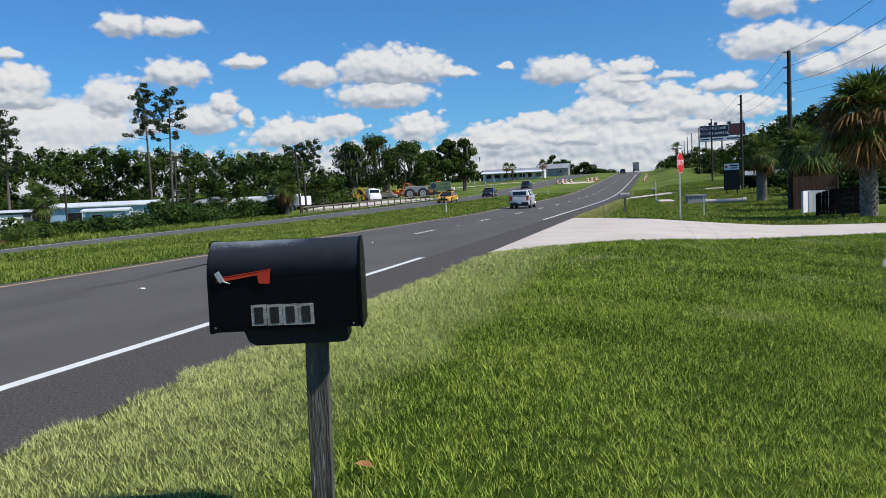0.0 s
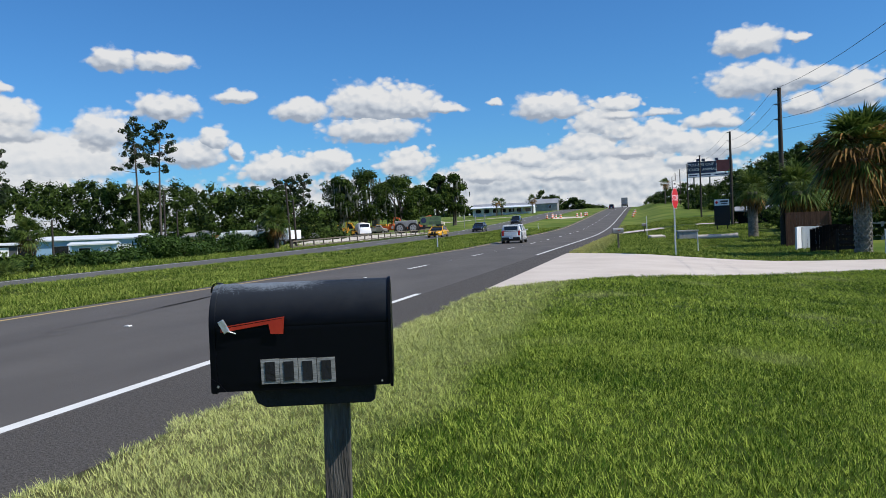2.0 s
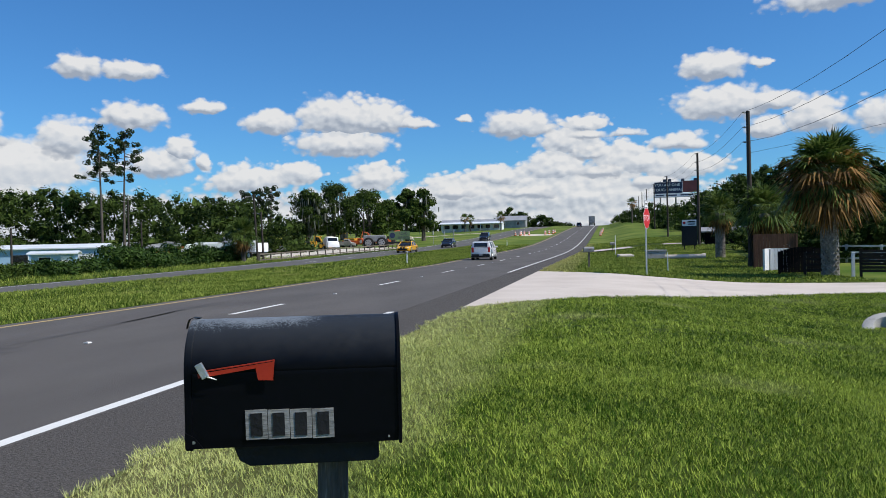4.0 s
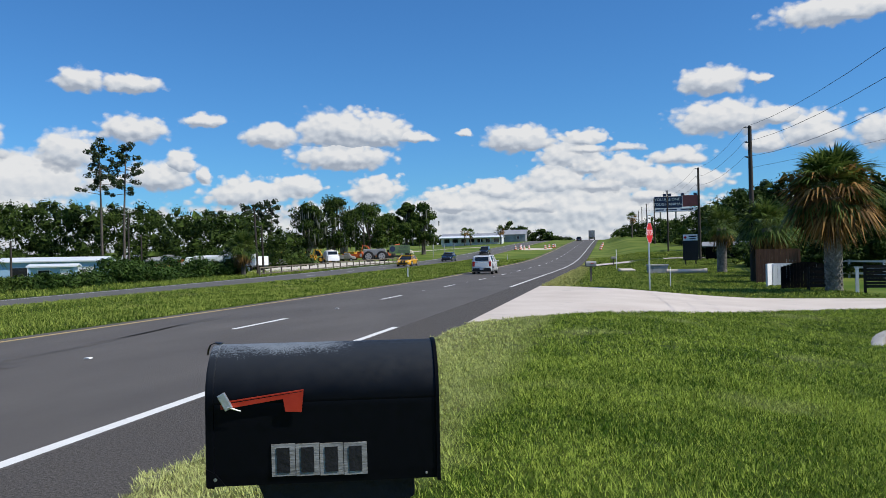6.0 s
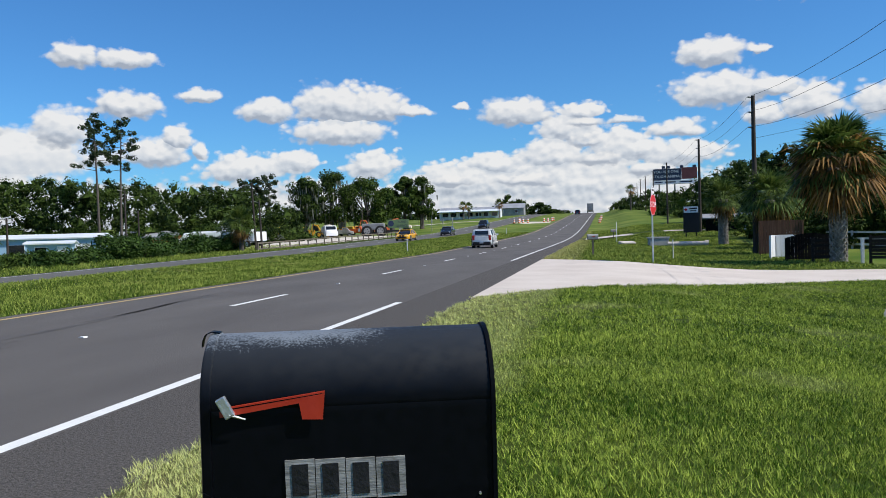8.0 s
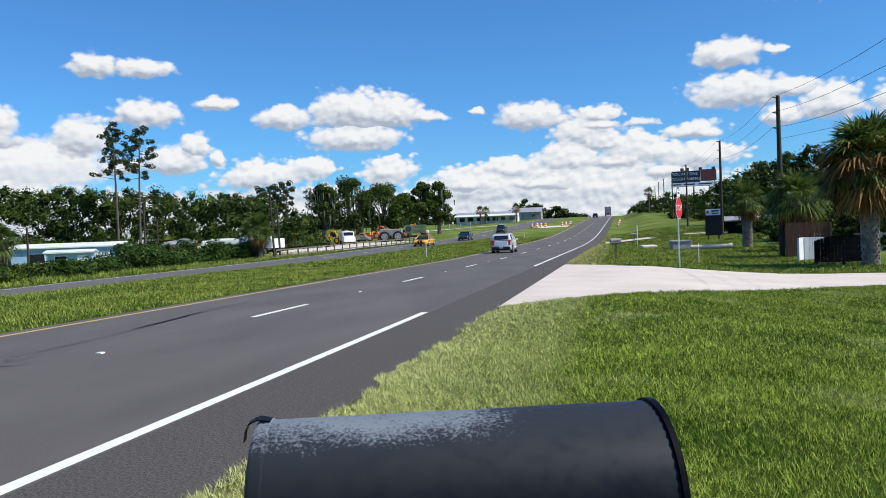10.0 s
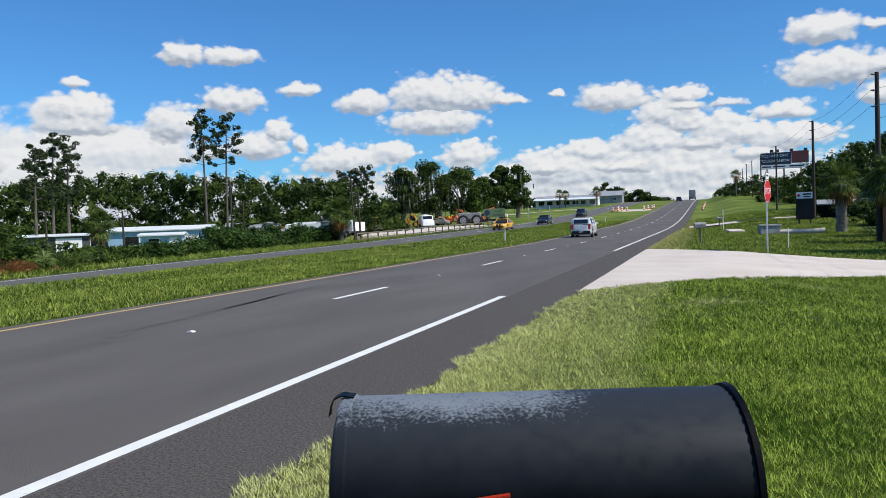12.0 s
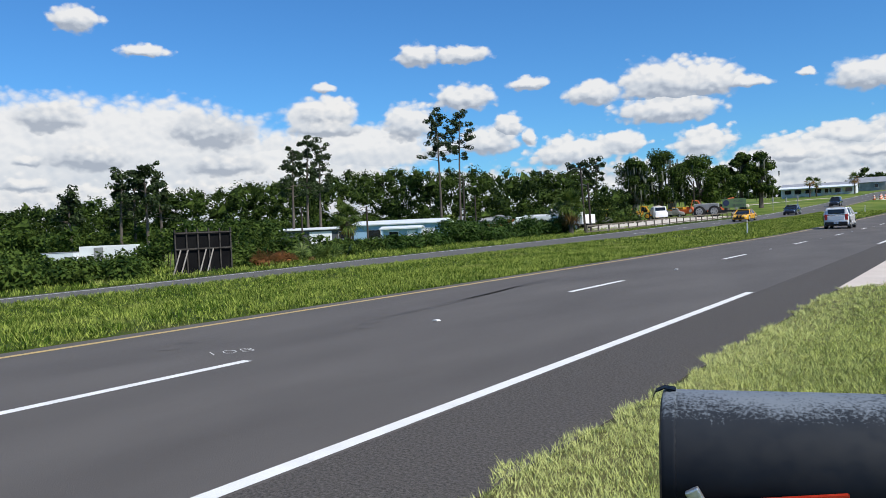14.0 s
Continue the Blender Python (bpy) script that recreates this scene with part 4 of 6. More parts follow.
def make_palm(label, m, seed, trunk_h, trunk_r, size, fronds, skirt, boots=True, group=""):
    rng = np.random.default_rng(seed)
    t = thing("palm_tree", label, "palm tree", m, group)
    g = Geo()
    rows = max(4, int(trunk_h / 0.5))
    g.tube([(0.03 * math.sin(3 * k / rows), 0, trunk_h * k / rows - (0.3 if k == 0 else 0)) for k in range(rows + 1)], [trunk_r * (1.15 if k == 0 else 0.9) for k in range(rows + 1)], 10)
    trunk = part("trunk", g, M_boot if boots else M_bark, t, "stout trunk with criss-cross cut leaf bases" if boots else "slim grey trunk", smooth=True)
    if boots:
        b = Geo()
        for i in range(int(trunk_h / 0.15)):
            for k in range(8):
                a = 2 * math.pi * (k + 0.5 * (i % 2)) / 8
                z = 0.08 + i * 0.15
                for s in (-1, 1):
                    c = (math.cos(a + s * 0.17) * trunk_r * 1.02, math.sin(a + s * 0.17) * trunk_r * 1.02, z)
                    b.box(c, (0.07, 0.055, 0.26), rz=math.degrees(a), rx=s * 38, ry=10)
        part("leaf_base", b, M_boot, trunk, "grey split leaf bases")
    live, dead = [], []
    top = np.array([0, 0, trunk_h])
    for i in range(fronds):
        k = (i + 0.5) / fronds
        up = math.radians(84 - 112 * k) + rng.normal() * 0.12
        (dead if trunk_h > 4.2 and k > 0.5 and i % 5 else live).extend(frond_polys(rng, top + [0, 0, 0.25 * (1 - k)], i * 2.4 + rng.normal() * 0.2, up, size * rng.uniform(0.8, 1.1), 25, 0.20 + 0.38 * k))
    for i in range(skirt):
        up = math.radians(-25 - 55 * rng.random())
        dead += frond_polys(rng, top + [0, 0, -0.1], i * 2.4 + rng.normal() * 0.3, up, size * rng.uniform(0.6, 0.9), 15, 0.55)
    part("green_fronds", array_mesh("green_fronds", np.array(live), M_frond), M_frond, t, "green fan fronds with drooping tips")
    if dead:
        part("dead_fronds", array_mesh("dead_fronds", np.array(dead), M_dead_frond), M_dead_frond, t, "hanging skirt of brown dead fronds")
    return t


def make_bush(label, m, seed, height, width, material, per=120, leaf=0.13, group=""):
    rng = np.random.default_rng(seed)
    t = thing("bush", label, "bush", m, group)
    cs, rs = crown_clumps(rng, height * 0.85, 0.15, width, 26, 0.35)
    g = Geo()
    for c in cs[::4]:
        g.tube([(c[0] * 0.15, c[1] * 0.15, -0.1), (c[0] * 0.5, c[1] * 0.5, c[2] * 0.5), c], [0.05, 0.035, 0.012], 5, caps=False)
    part("stems", g, M_bark, t)
    part("foliage", array_mesh("foliage", leaf_quads(rng, cs, rs, per, leaf, 0.8), material), material, t)
    return t


# the wood behind the opposite carriageway, and the wooded bank uphill
def woods(name, label, rows, material, seed, per=70, leaf=0.27):
    rng = np.random.default_rng(seed)
    cs, rs = [], []
    for bearing, dist, top, width in rows:
        x, y, z = spot_at(bearing, dist)
        c, r = crown_clumps(rng, top - z, 0.3, width, 22, 0.45)
        cs += [(x + p[0], y + p[1], z + p[2]) for p in c]
        rs += [q * 0.95 for q in r]
    # crumpled twiggy hearts inside the clumps close the crowns
    c, r = np.array(cs), np.array(rs)
    n = len(c)
    tips = [c + (np.array(d) * 0.5 + rng.normal(size=(n, 3)) * 0.2) * r[:, None] for d in ((1, 0, 0), (0, 1, 0), (-1, 0, 0), (0, -1, 0), (0, 0, 0.9), (0, 0, -0.9))]
    hearts = np.concatenate([np.stack([tips[i], tips[j], tips[k], tips[k]], 1) for i, j, k in ((0, 1, 4), (1, 2, 4), (2, 3, 4), (3, 0, 4), (1, 0, 5), (2, 1, 5), (3, 2, 5), (0, 3, 5))])
    hearts[:, 3] = (hearts[:, 2] + hearts[:, 0]) / 2
    V = np.concatenate([leaf_quads(rng, cs, rs, per, leaf, 0.85), hearts])
    return tagged(new(name, array_mesh(name, V, material)), label, "woodland", kind="stuff")


rng = np.random.default_rng(5)
WOOD = []
for i in range(130):
    b = -92 + 70 * (i + rng.uniform(-.4, .4)) / 130
    d = rng.uniform(128, 165)
    el = float(np.interp(b, (-92, -66, -60, -52, -44, -38, -30, -25, -22), (1.7, 1.8, 2.4, 3.2, 3.7, 4.2, 3.7, 3.1, 1.6))) * rng.uniform(0.8, 1.04)
    WOOD.append((b, d, 1.45 + d * math.tan(radians(el)), rng.uniform(7, 11)))
woods("woodland", "dense dark green wood of oaks and pines", WOOD, M_leaf_dark, 11)
UNDER = []
for i in range(46):
    b = -88 + 62 * (i + rng.uniform(-.4, .4)) / 46
    d = rng.uniform(126, 134) if b > -52 else rng.uniform(98, 125) if b > -62 else rng.uniform(58, 110)
    el = float(np.interp(b, (-88, -62, -50, -40, -26), (0.6, 0.6, 1.1, 1.2, 0.9))) * rng.uniform(0.6, 1.1)
    UNDER.append((b, d, 1.45 + d * math.tan(radians(el)), rng.uniform(4, 7)))
woods("woodland", "mid-green young trees along the wood's edge", UNDER, M_leaf, 12, 60, 0.22)
BANK, BANK_LOW = [], []
for i in range(96):
    b = 1.2 + 27 * (i + rng.uniform(-.4, .4)) / 96
    d = float(np.interp(b, (1, 4, 8, 14, 28), (330, 240, 135, 98, 84))) * rng.uniform(0.9, 1.12)
    el = float(np.interp(b, (1, 2.5, 4, 6, 8, 10, 13, 20), (2.0, 2.6, 2.5, 2.6, 3.6, 4.6, 4.9, 4.6))) * (rng.uniform(0.8, 1.02) if i % 3 else rng.uniform(0.4, 0.6))
    BANK.append((b, d, 1.45 + d * math.tan(radians(el)), rng.uniform(6, 10)))
woods("woodland", "dark leafy trees on the bank up the hill", BANK, M_leaf_dark, 13, 50, 0.26)
for i in range(30):
    b = 7.0 + 20 * (i + rng.uniform(-.4, .4)) / 30
    d = float(np.interp(b, (7, 11, 14, 28), (100, 68, 62, 56))) * rng.uniform(0.95, 1.15)
    BANK_LOW.append((b, d, 1.3 + d * math.tan(radians(rng.uniform(0.5, 1.7))), rng.uniform(3, 5)))
woods("woodland", "dark undergrowth behind the palms and fences", BANK_LOW, M_leaf_dark, 15, 50, 0.17)
FAR = []
for i in range(26):
    b = -24 + 22.5 * (i + rng.uniform(-.4, .4)) / 26
    d = rng.uniform(380, 430)
    el = float(np.interp(b, (-24, -14, -8, -6.2, -5, -3.6, -2, -1.5), (1.2, 1.4, 1.7, 2.5, 2.1, 1.6, 1.3, 1.3))) * rng.uniform(0.8, 1.05)
    FAR.append((b, d, 1.45 + d * math.tan(radians(el)), rng.uniform(9, 13)))
woods("woodland", "distant dark tree line on the hilltop", FAR, M_leaf_dark, 14, 40, 0.8)

for k, (b, d, top, sp) in enumerate(((-34.65, 125, 19.2, 3.4), (-33.3, 127, 19.4, 3.2))):
    x, y, z = spot_at(b, d)
    make_pine("tall slender pine with a high open crown", pose(x, y, z, 0, 0, 50 * k), 30 + k, top - z, sp, 0.62, 30)
for k, (b, d, top, sp) in enumerate(((-45.2, 112, 12.8, 2.4), (-44.2, 114, 14.6, 2.9), (-43.3, 116, 13.6, 2.6), (-56.6, 100, 9.0, 2.4), (-55.7, 104, 9.6, 2.2), (-54.9, 100, 9.9, 2.8), (-54.0, 104, 8.8, 2.4), (-59.6, 100, 6.9, 2.0), (-25.2, 150, 11.6, 2.4), (-24.4, 152, 12.2, 2.4), (-23.6, 150, 12.6, 2.6), (-27.4, 155, 11.2, 2.8))):
    x, y, z = spot_at(b, d)
    make_pine("dark pine with a tufted crown above the wood", pose(x, y, z, 0, 0, 37 * k), 40 + k, top - z, sp, 0.5, 26)
for k, (b, d, top, w, low, moss, mat_) in enumerate(((-21.0, 172, 14.0, 9.0, 3.5, 260, M_leaf_dark), (-19.2, 176, 15.8, 11.0, 4.0, 260, M_leaf_dark), (-16.6, 178, 14.4, 12.5, 2.6, 60, M_leaf), (-14.9, 182, 12.4, 9.0, 2.6, 40, M_leaf), (-13.9, 190, 15.6, 6.5, 5.0, 60, M_leaf_dark), (-12.7, 188, 15.0, 7.5, 3.0, 90, M_leaf))):
    x, y, z = spot_at(b, d)
    make_tree("oak_tree", "broad old oak hung with grey moss" if moss > 100 else "full dark green oak beside the machinery yard", pose(x, y, z, 0, 0, 61 * k), 60 + k, top - z, w, low, 34, 260, 0.30, mat_, 0.45, moss)

# hedge of bushes beyond the opposite carriageway
for k in range(2, 11):
    b = -41.0 + 1.45 * k
    d = (33.5 + 4.4) / math.sin(radians(-b)) + (2.0 if k % 2 else 0)
    x, y, z = spot_at(b, d)
    make_bush("dense bright green roadside bush", pose(x, y, z, 0, 0, 47 * k), 80 + k, (1.7 + 0.35 * math.sin(k * 1.7)) * (0.45 if k < 5 else 1.0), (5.0 + 0.9 * math.cos(k * 2.3)), M_bush, 130, 0.16, "bushes beyond the far road")
for k, (b, d, h, w) in enumerate(((-66, 44, 2.2, 5.5), (-62.5, 50, 1.2, 5.0), (-59.5, 47, 0.9, 4.0), (-56.5, 54, 0.9, 5.0), (-53.6, 56, 2.6, 4.0), (-48.8, 58, 3.2, 6.0), (-47.0, 62, 2.8, 5.5), (-73, 42, 3.0, 6.0), (-51.0, 66, 3.6, 6), (-63.5, 40, 0.9, 4.5), (-60.5, 41, 0.7, 4), (-57.5, 42, 0.7, 4.5), (-49.0, 48, 1.3, 3.5), (-45.0, 52, 1.5, 4.5), (-42.2, 56, 0.9, 4), (-40.6, 60, 0.8, 4))):
    x, y, z = spot_at(b, d)
    make_bush("tangled dark green scrub by the far verge", pose(x, y, z, 0, 0, 31 * k), 100 + k, h, w, M_leaf, 110, 0.15, "scrub by the far verge")

# palms
for b, d, th, tr, size, fr, sk, seed, lab in ((15.1, 42.5, 4.5, 0.36, 2.45, 84, 30, 1, "large cabbage palm with a shaggy brown skirt by the driveway"),):
    x, y, z = spot_at(b, d)
    make_palm(lab, pose(x, y, z), seed, th, tr, size, fr, sk)
for b, d, th, tr, size, fr, sk, seed, boots in ((8.2, 68, 3.6, 0.34, 1.7, 38, 20, 2, True), (11.1, 54, 3.4, 0.24, 1.9, 42, 22, 3, True), (11.8, 62, 3.4, 0.24, 1.7, 32, 14, 4, False)):
    x, y, z = spot_at(b, d)
    make_palm("cabbage palm with green fan fronds on the verge", pose(x, y, z), seed, th, tr, size, fr, sk, boots)
for b, d, th, tr, size, fr, sk, seed in ((-41.4, 72, 2.6, 0.28, 1.5, 40, 24, 5), (-25.5, 82, 2.6, 0.26, 1.8, 44, 24, 6), (-26.2, 84, 1.8, 0.26, 1.6, 36, 20, 7), (-9.7, 268, 4.6, 0.2, 1.8, 24, 6, 8), (-9.3, 272, 4.2, 0.2, 1.8, 24, 6, 9), (-7.1, 270, 4.6, 0.2, 2.0, 26, 6, 10), (2.2, 262, 6.5, 0.22, 2.0, 26, 8, 11)):
    x, y, z = spot_at(b, d)
    make_palm("cabbage palm with a bushy crown", pose(x, y, z), seed, th, tr, size, fr, sk, False)


def palmetto(label, m, seed, material, n=16, size=1.2):
    r = np.random.default_rng(seed)
    t = thing("palmetto", label, "palmetto", m)
    P = []
    for i in range(n):
        o = np.array([r.normal() * 0.5, r.normal() * 0.7, 0.0])
        P += frond_polys(r, o, r.uniform(0, 6.28), math.radians(r.uniform(25, 80)), size * r.uniform(0.8, 1.2), 20, 0.3)
    part("fronds", array_mesh("fronds", np.array(P), material), material, t)
    return t


for k, (b, d, mt, lab) in enumerate(((-46.9, 46, M_rust_frond, "dead rust-brown palmetto by the far verge"), (-46.0, 47, M_dead_frond, "dead straw-coloured palmetto by the far verge"), (-43.6, 49, M_frond, "green palmetto clump by the far verge"), (-42.8, 51, M_frond, "green palmetto clump by the far verge"))):
    x, y, z = spot_at(b, d)
    palmetto(lab, pose(x, y, z), 120 + k, mt, 20, (0.95, 0.8, 1.15, 1.15)[k])


# ---------- poles and wires ----------
def utility_pole(x, y, height, label, arms=True):
    z = z_at(x, y)
    t = thing("utility_pole", label, "utility pole", pose(x, y, z), "poles along the verge")
    part("pole", Geo().tube([(0, 0, -0.6), (0, 0, height * 0.5), (0, 0, height)], [0.17, 0.15, 0.115], 10), M_pole, t, smooth=True)
    for k in range(3):
        h = height - 0.12 - 0.95 * k
        ins = part("insulator", Geo().tube([(-0.1, 0, h), (-0.22, 0, h + 0.03), (-0.34, 0, h + 0.06)], [0.03, 0.055, 0.03], 8), M_plant_grey, t)
    return t, [(x - 0.34, y, z + height - 0.06 - 0.95 * k) for k in range(3)]


POLES = [(13.9, 1.9, 8.8), (14.0, 37.0, 10.0), (15.6, 78.0, 10.6), (16.4, 131.0, 11.0), (17.4, 182.0, 11.0), (18.4, 232.0, 10.6), (19.5, 282.0, 10.4), (20.5, 330.0, 10.0)]
hooks = []
for x, y, h in POLES:
    hooks.append(utility_pole(x, y, h, "dark wooden power pole carrying three wires")[1])
wires = thing("power_line", "three black overhead wires between the poles", "power line")
for k in range(3):
    for a, b in zip(hooks, hooks[1:]):
        p, q = Vector(a[k]), Vector(b[k])
        pts = []
        for i in range(9):
            s = i / 8
            v = p.lerp(q, s)
            v.z -= 4 * s * (1 - s) * 0.55
            pts.append(v)
        part("wire", Geo().tube(pts, 0.010, 5, caps=False), M_wire, wires)
p, q = Vector((14.0, 37.0, z_at(14, 37) + 7.3)), Vector((34, 20, 10.5))
part("wire", Geo().tube([p.lerp(q, i / 8) - Vector((0, 0, 4 * (i / 8) * (1 - i / 8) * 0.4)) for i in range(9)], 0.009, 5, caps=False), M_wire, wires)
for b, d, h, lean in ((-33.0, 108, 8.2, 0), (-32.2, 112, 5.6, 0), (-24.5, 84, 6.9, 2.5), (-24.1, 86, 5.2, 2), (-40.0, 92, 4.6, 0), (-44.6, 96, 5.2, 0), (-17.0, 150, 6.6, 0)):
    x, y, z = spot_at(b, d)
    t = thing("timber_pole", "weathered bare timber pole at the yard", "pole", pose(x, y, z, 0, -lean, 0))
    part("shaft", Geo().tube([(0, 0, -0.4), (0, 0, h)], [0.13, 0.09], 8), M_pole, t, smooth=True)
    part("lamp_arm", Geo().tube([(0, 0, h - 0.3), (-0.5, 0, h - 0.1), (-0.9, 0, h - 0.12)], [0.03, 0.03, 0.06], 6), M_plant_grey, t)


# ---------- roadside furniture ----------
def text_on(words, size, m, material, parent):
    c = bpy.data.curves.new("lettering", "FONT")
    c.body, c.size, c.align_x, c.align_y, c.extrude = words, size, "CENTER", "CENTER", 0.002
    c.materials.append(material)
    ob = new("lettering", c)
    ob.parent = parent
    ob.matrix_local = m
    return ob


def stop_sign():
    x, y = 6.62, 20.6
    z = z_at(x, y)
    yaw = 70.0
    t = thing("stop_sign", "red and white octagonal stop sign on a metal post", "road sign", pose(x, y, z, 0, 0, yaw))
    part("post", Geo().tube([(0, 0, -0.3), (0, 0, 3.45)], 0.038, 8), M_tin, t, "grey galvanised post")
    r = 0.50

    def octagon(q):
        return [(q * math.cos(math.pi / 8 + k * math.pi / 4), 2.62 + q * math.sin(math.pi / 8 + k * math.pi / 4)) for k in range(8)]
    face = part("face", Geo().prism(octagon(r), -0.050, -0.044), M_sign_white, t)
    part("red_field", Geo().prism(octagon(r - 0.022), -0.054, -0.0505), M_sign_red, face)
    text_on("STOP", 0.36, pose(0, -0.0575, 2.62, 90, 0, 0), M_sign_white, face)
    top = part("name_plate", Geo().box((0, -0.045, 3.28), (0.40, 0.006, 0.32)), M_sign_white, t, "small white plate")
    part("bar", Geo().box((0, -0.050, 3.28), (0.28, 0.003, 0.07)), M_black, top)
    part("bar", Geo().box((0, -0.050, 3.41), (0.38, 0.003, 0.03)), M_black, top)


stop_sign()


def small_mailbox(x, y, label, yaw=8):
    t = thing("mailbox", label, "mailbox", pose(x, y, z_at(x, y), 0, 0, yaw))
    part("post", Geo().box((0, 0, 0.4), (0.10, 0.10, 0.95)), M_fence_old, t, "weathered timber post", bevel=0.006)
    part("tray", Geo().box((0, 0, 0.875), (0.56, 0.22, 0.04)), M_fence_old, t)
    arch = [(-0.16, 0.895), (0.16, 0.895), (0.16, 1.04)] + [(0.16 * math.cos(math.pi * k / 10), 1.04 + 0.13 * math.sin(math.pi * k / 10)) for k in range(1, 10)] + [(-0.16, 1.04)]
    body = part("body", Geo().prism(arch, -0.29, 0.29, "x"), M_plant_grey, t, "dull grey-green metal box")
    part("door", Geo().prism(arch, -0.30, -0.291, "x"), M_dark_wall, t)
    part("flag", Geo().box((0.05, -0.17, 1.04), (0.16, 0.01, 0.03)), M_red, t)


small_mailbox(3.9, 29.2, "weathered grey mailbox on a wooden post")
small_mailbox(5.9, 78.0, "small dark mailbox on a post uphill")

# low concrete drain box with a pale pipe on the grass
x, y = 9.0, 51.0
t = thing("drain_box", "grey concrete drain box in the grass", "drain", pose(x, y, z_at(x, y), 0, 0, 6))
part("body", Geo().box((0, 0, 0.22), (1.5, 1.2, 0.75)), M_grey_concrete, t, bevel=0.03)
part("lid", Geo().box((0, 0, 0.66), (1.65, 1.3, 0.12)), M_grey_concrete, t, bevel=0.02)
x, y = 11.2, 50.0
t = thing("pipe", "pale concrete pipe lying on the grass", "pipe", pose(x, y, z_at(x, y) + 0.16, 0, 0, -4))
part("barrel", Geo().tube([(-1.5, 0, 0), (1.6, 0, 0.02)], 0.2, 14), M_concrete, t, smooth=True)
part("collar", Geo().tube([(1.35, 0, 0.02), (1.62, 0, 0.02)], 0.25, 14), M_concrete, t, smooth=True)
t = thing("drain_slab", "broken pale concrete slab on the grass", "slab", pose(6.7, 56, z_at(6.7, 56), 0, 0, 20))
part("slab", Geo().box((0, 0, 0.08), (1.3, 0.9, 0.28), rx=8), M_concrete, t, bevel=0.03)
t = thing("marker_stake", "thin pale marker stake in the verge", "stake", pose(8.1, 27.5, z_at(8.1, 27.5)))
part("stake", Geo().tube([(0, 0, -0.2), (0, 0, 1.05)], 0.025, 6), M_vinyl, t)
t = thing("survey_flagpost", "thin pale post with a small plate", "marker post", pose(6.0, 66, z_at(6.0, 66)))
part("post", Geo().tube([(0, 0, -0.2), (0, 0, 2.0)], 0.04, 6), M_vinyl, t)

# concrete culvert mouth in the ditch beside the driveway
x, y = 11.15, 2.9
t = thing("culvert", "pale concrete culvert mouth flush with the ditch bank", "culvert", pose(x, y, z_at(x, y) - 0.02, 19, -8, 0) @ Matrix.Diagonal((0.8, 0.8, 0.8, 1.0)))


def oval(a, b, z, n=24):
    return [(a * math.cos(2 * math.pi * k / n), b * math.sin(2 * math.pi * k / n), z) for k in range(n)]


part("collar", Geo().loft([oval(0.86, 1.25, -0.2), oval(0.86, 1.25, 0.03), oval(0.80, 1.19, 0.07), oval(0.56, 0.92, 0.07), oval(0.52, 0.88, -0.35)], caps=False), M_grey_concrete, t, "pale rounded concrete collar", smooth=True)
# shallow closed funnel, coloured near black for the shade inside the pipe
part("throat", Geo().loft([oval(0.53, 0.89, -0.34), oval(0.30, 0.5, -0.55)]), M_near_black, t, "pipe throat with its shade painted near black")


# ---------- gates and fences by the driveway ----------
def board_panel(name, label, x, y, yaw, width, height, material, arched=0.0, boards=10, base=0.08):
    t = thing(name, label, "fence" if "fence" in name else "gate", pose(x, y, z_at(x, y), 0, 0, yaw))
    w = width / boards
    for k in range(boards):
        u = (k + 0.5) / boards * 2 - 1
        h = height + arched * (1 - u * u)
        part("board", Geo().box((u * width / 2, 0, base + h / 2), (w - 0.012, 0.022, h)), material, t)
    for h in (0.25, 0.8):
        part("rail", Geo().box((0, 0.03, base + height * h), (width, 0.035, 0.09)), material, t)
    for s in (-1, 1):
        part("post", Geo().box((s * (width / 2 + 0.06), 0, height / 2), (0.11, 0.11, height + 0.12)), material, t, bevel=0.006)
    return t


def rail_fence(label, pts, height, rails, material, step=2.4, group="", thick=0.03):
    t = thing("rail_fence", label, "fence", None, group)
    for (x0, y0), (x1, y1) in zip(pts, pts[1:]):
        L = math.hypot(x1 - x0, y1 - y0)
        n = max(1, round(L / step))
        a = math.degrees(math.atan2(y1 - y0, x1 - x0))
        for k in range(n + 1):
            x, y = x0 + (x1 - x0) * k / n, y0 + (y1 - y0) * k / n
            part("post", Geo().box((0, 0, height / 2 - 0.1), (0.12, 0.12, height + 0.25)), material, t).matrix_world = pose(x, y, z_at(x, y), 0, 0, a)
            if k < n:
                xe, ye = x0 + (x1 - x0) * (k + 1) / n, y0 + (y1 - y0) * (k + 1) / n
                za, zb = z_at(x, y), z_at(xe, ye)
                for r in range(rails):
                    h = height * (0.25 + 0.68 * r / max(1, rails - 1))
                    part("rail", Geo().box((0, 0, 0), (L / n, thick, 0.13)), material, t).matrix_world = pose((x + xe) / 2, (y + ye) / 2, (za + zb) / 2 + h, 0, -math.degrees(math.atan2(zb - za, L / n)), a)
    return t


def where(b, d):
    return spot_at(b, d)[:2]


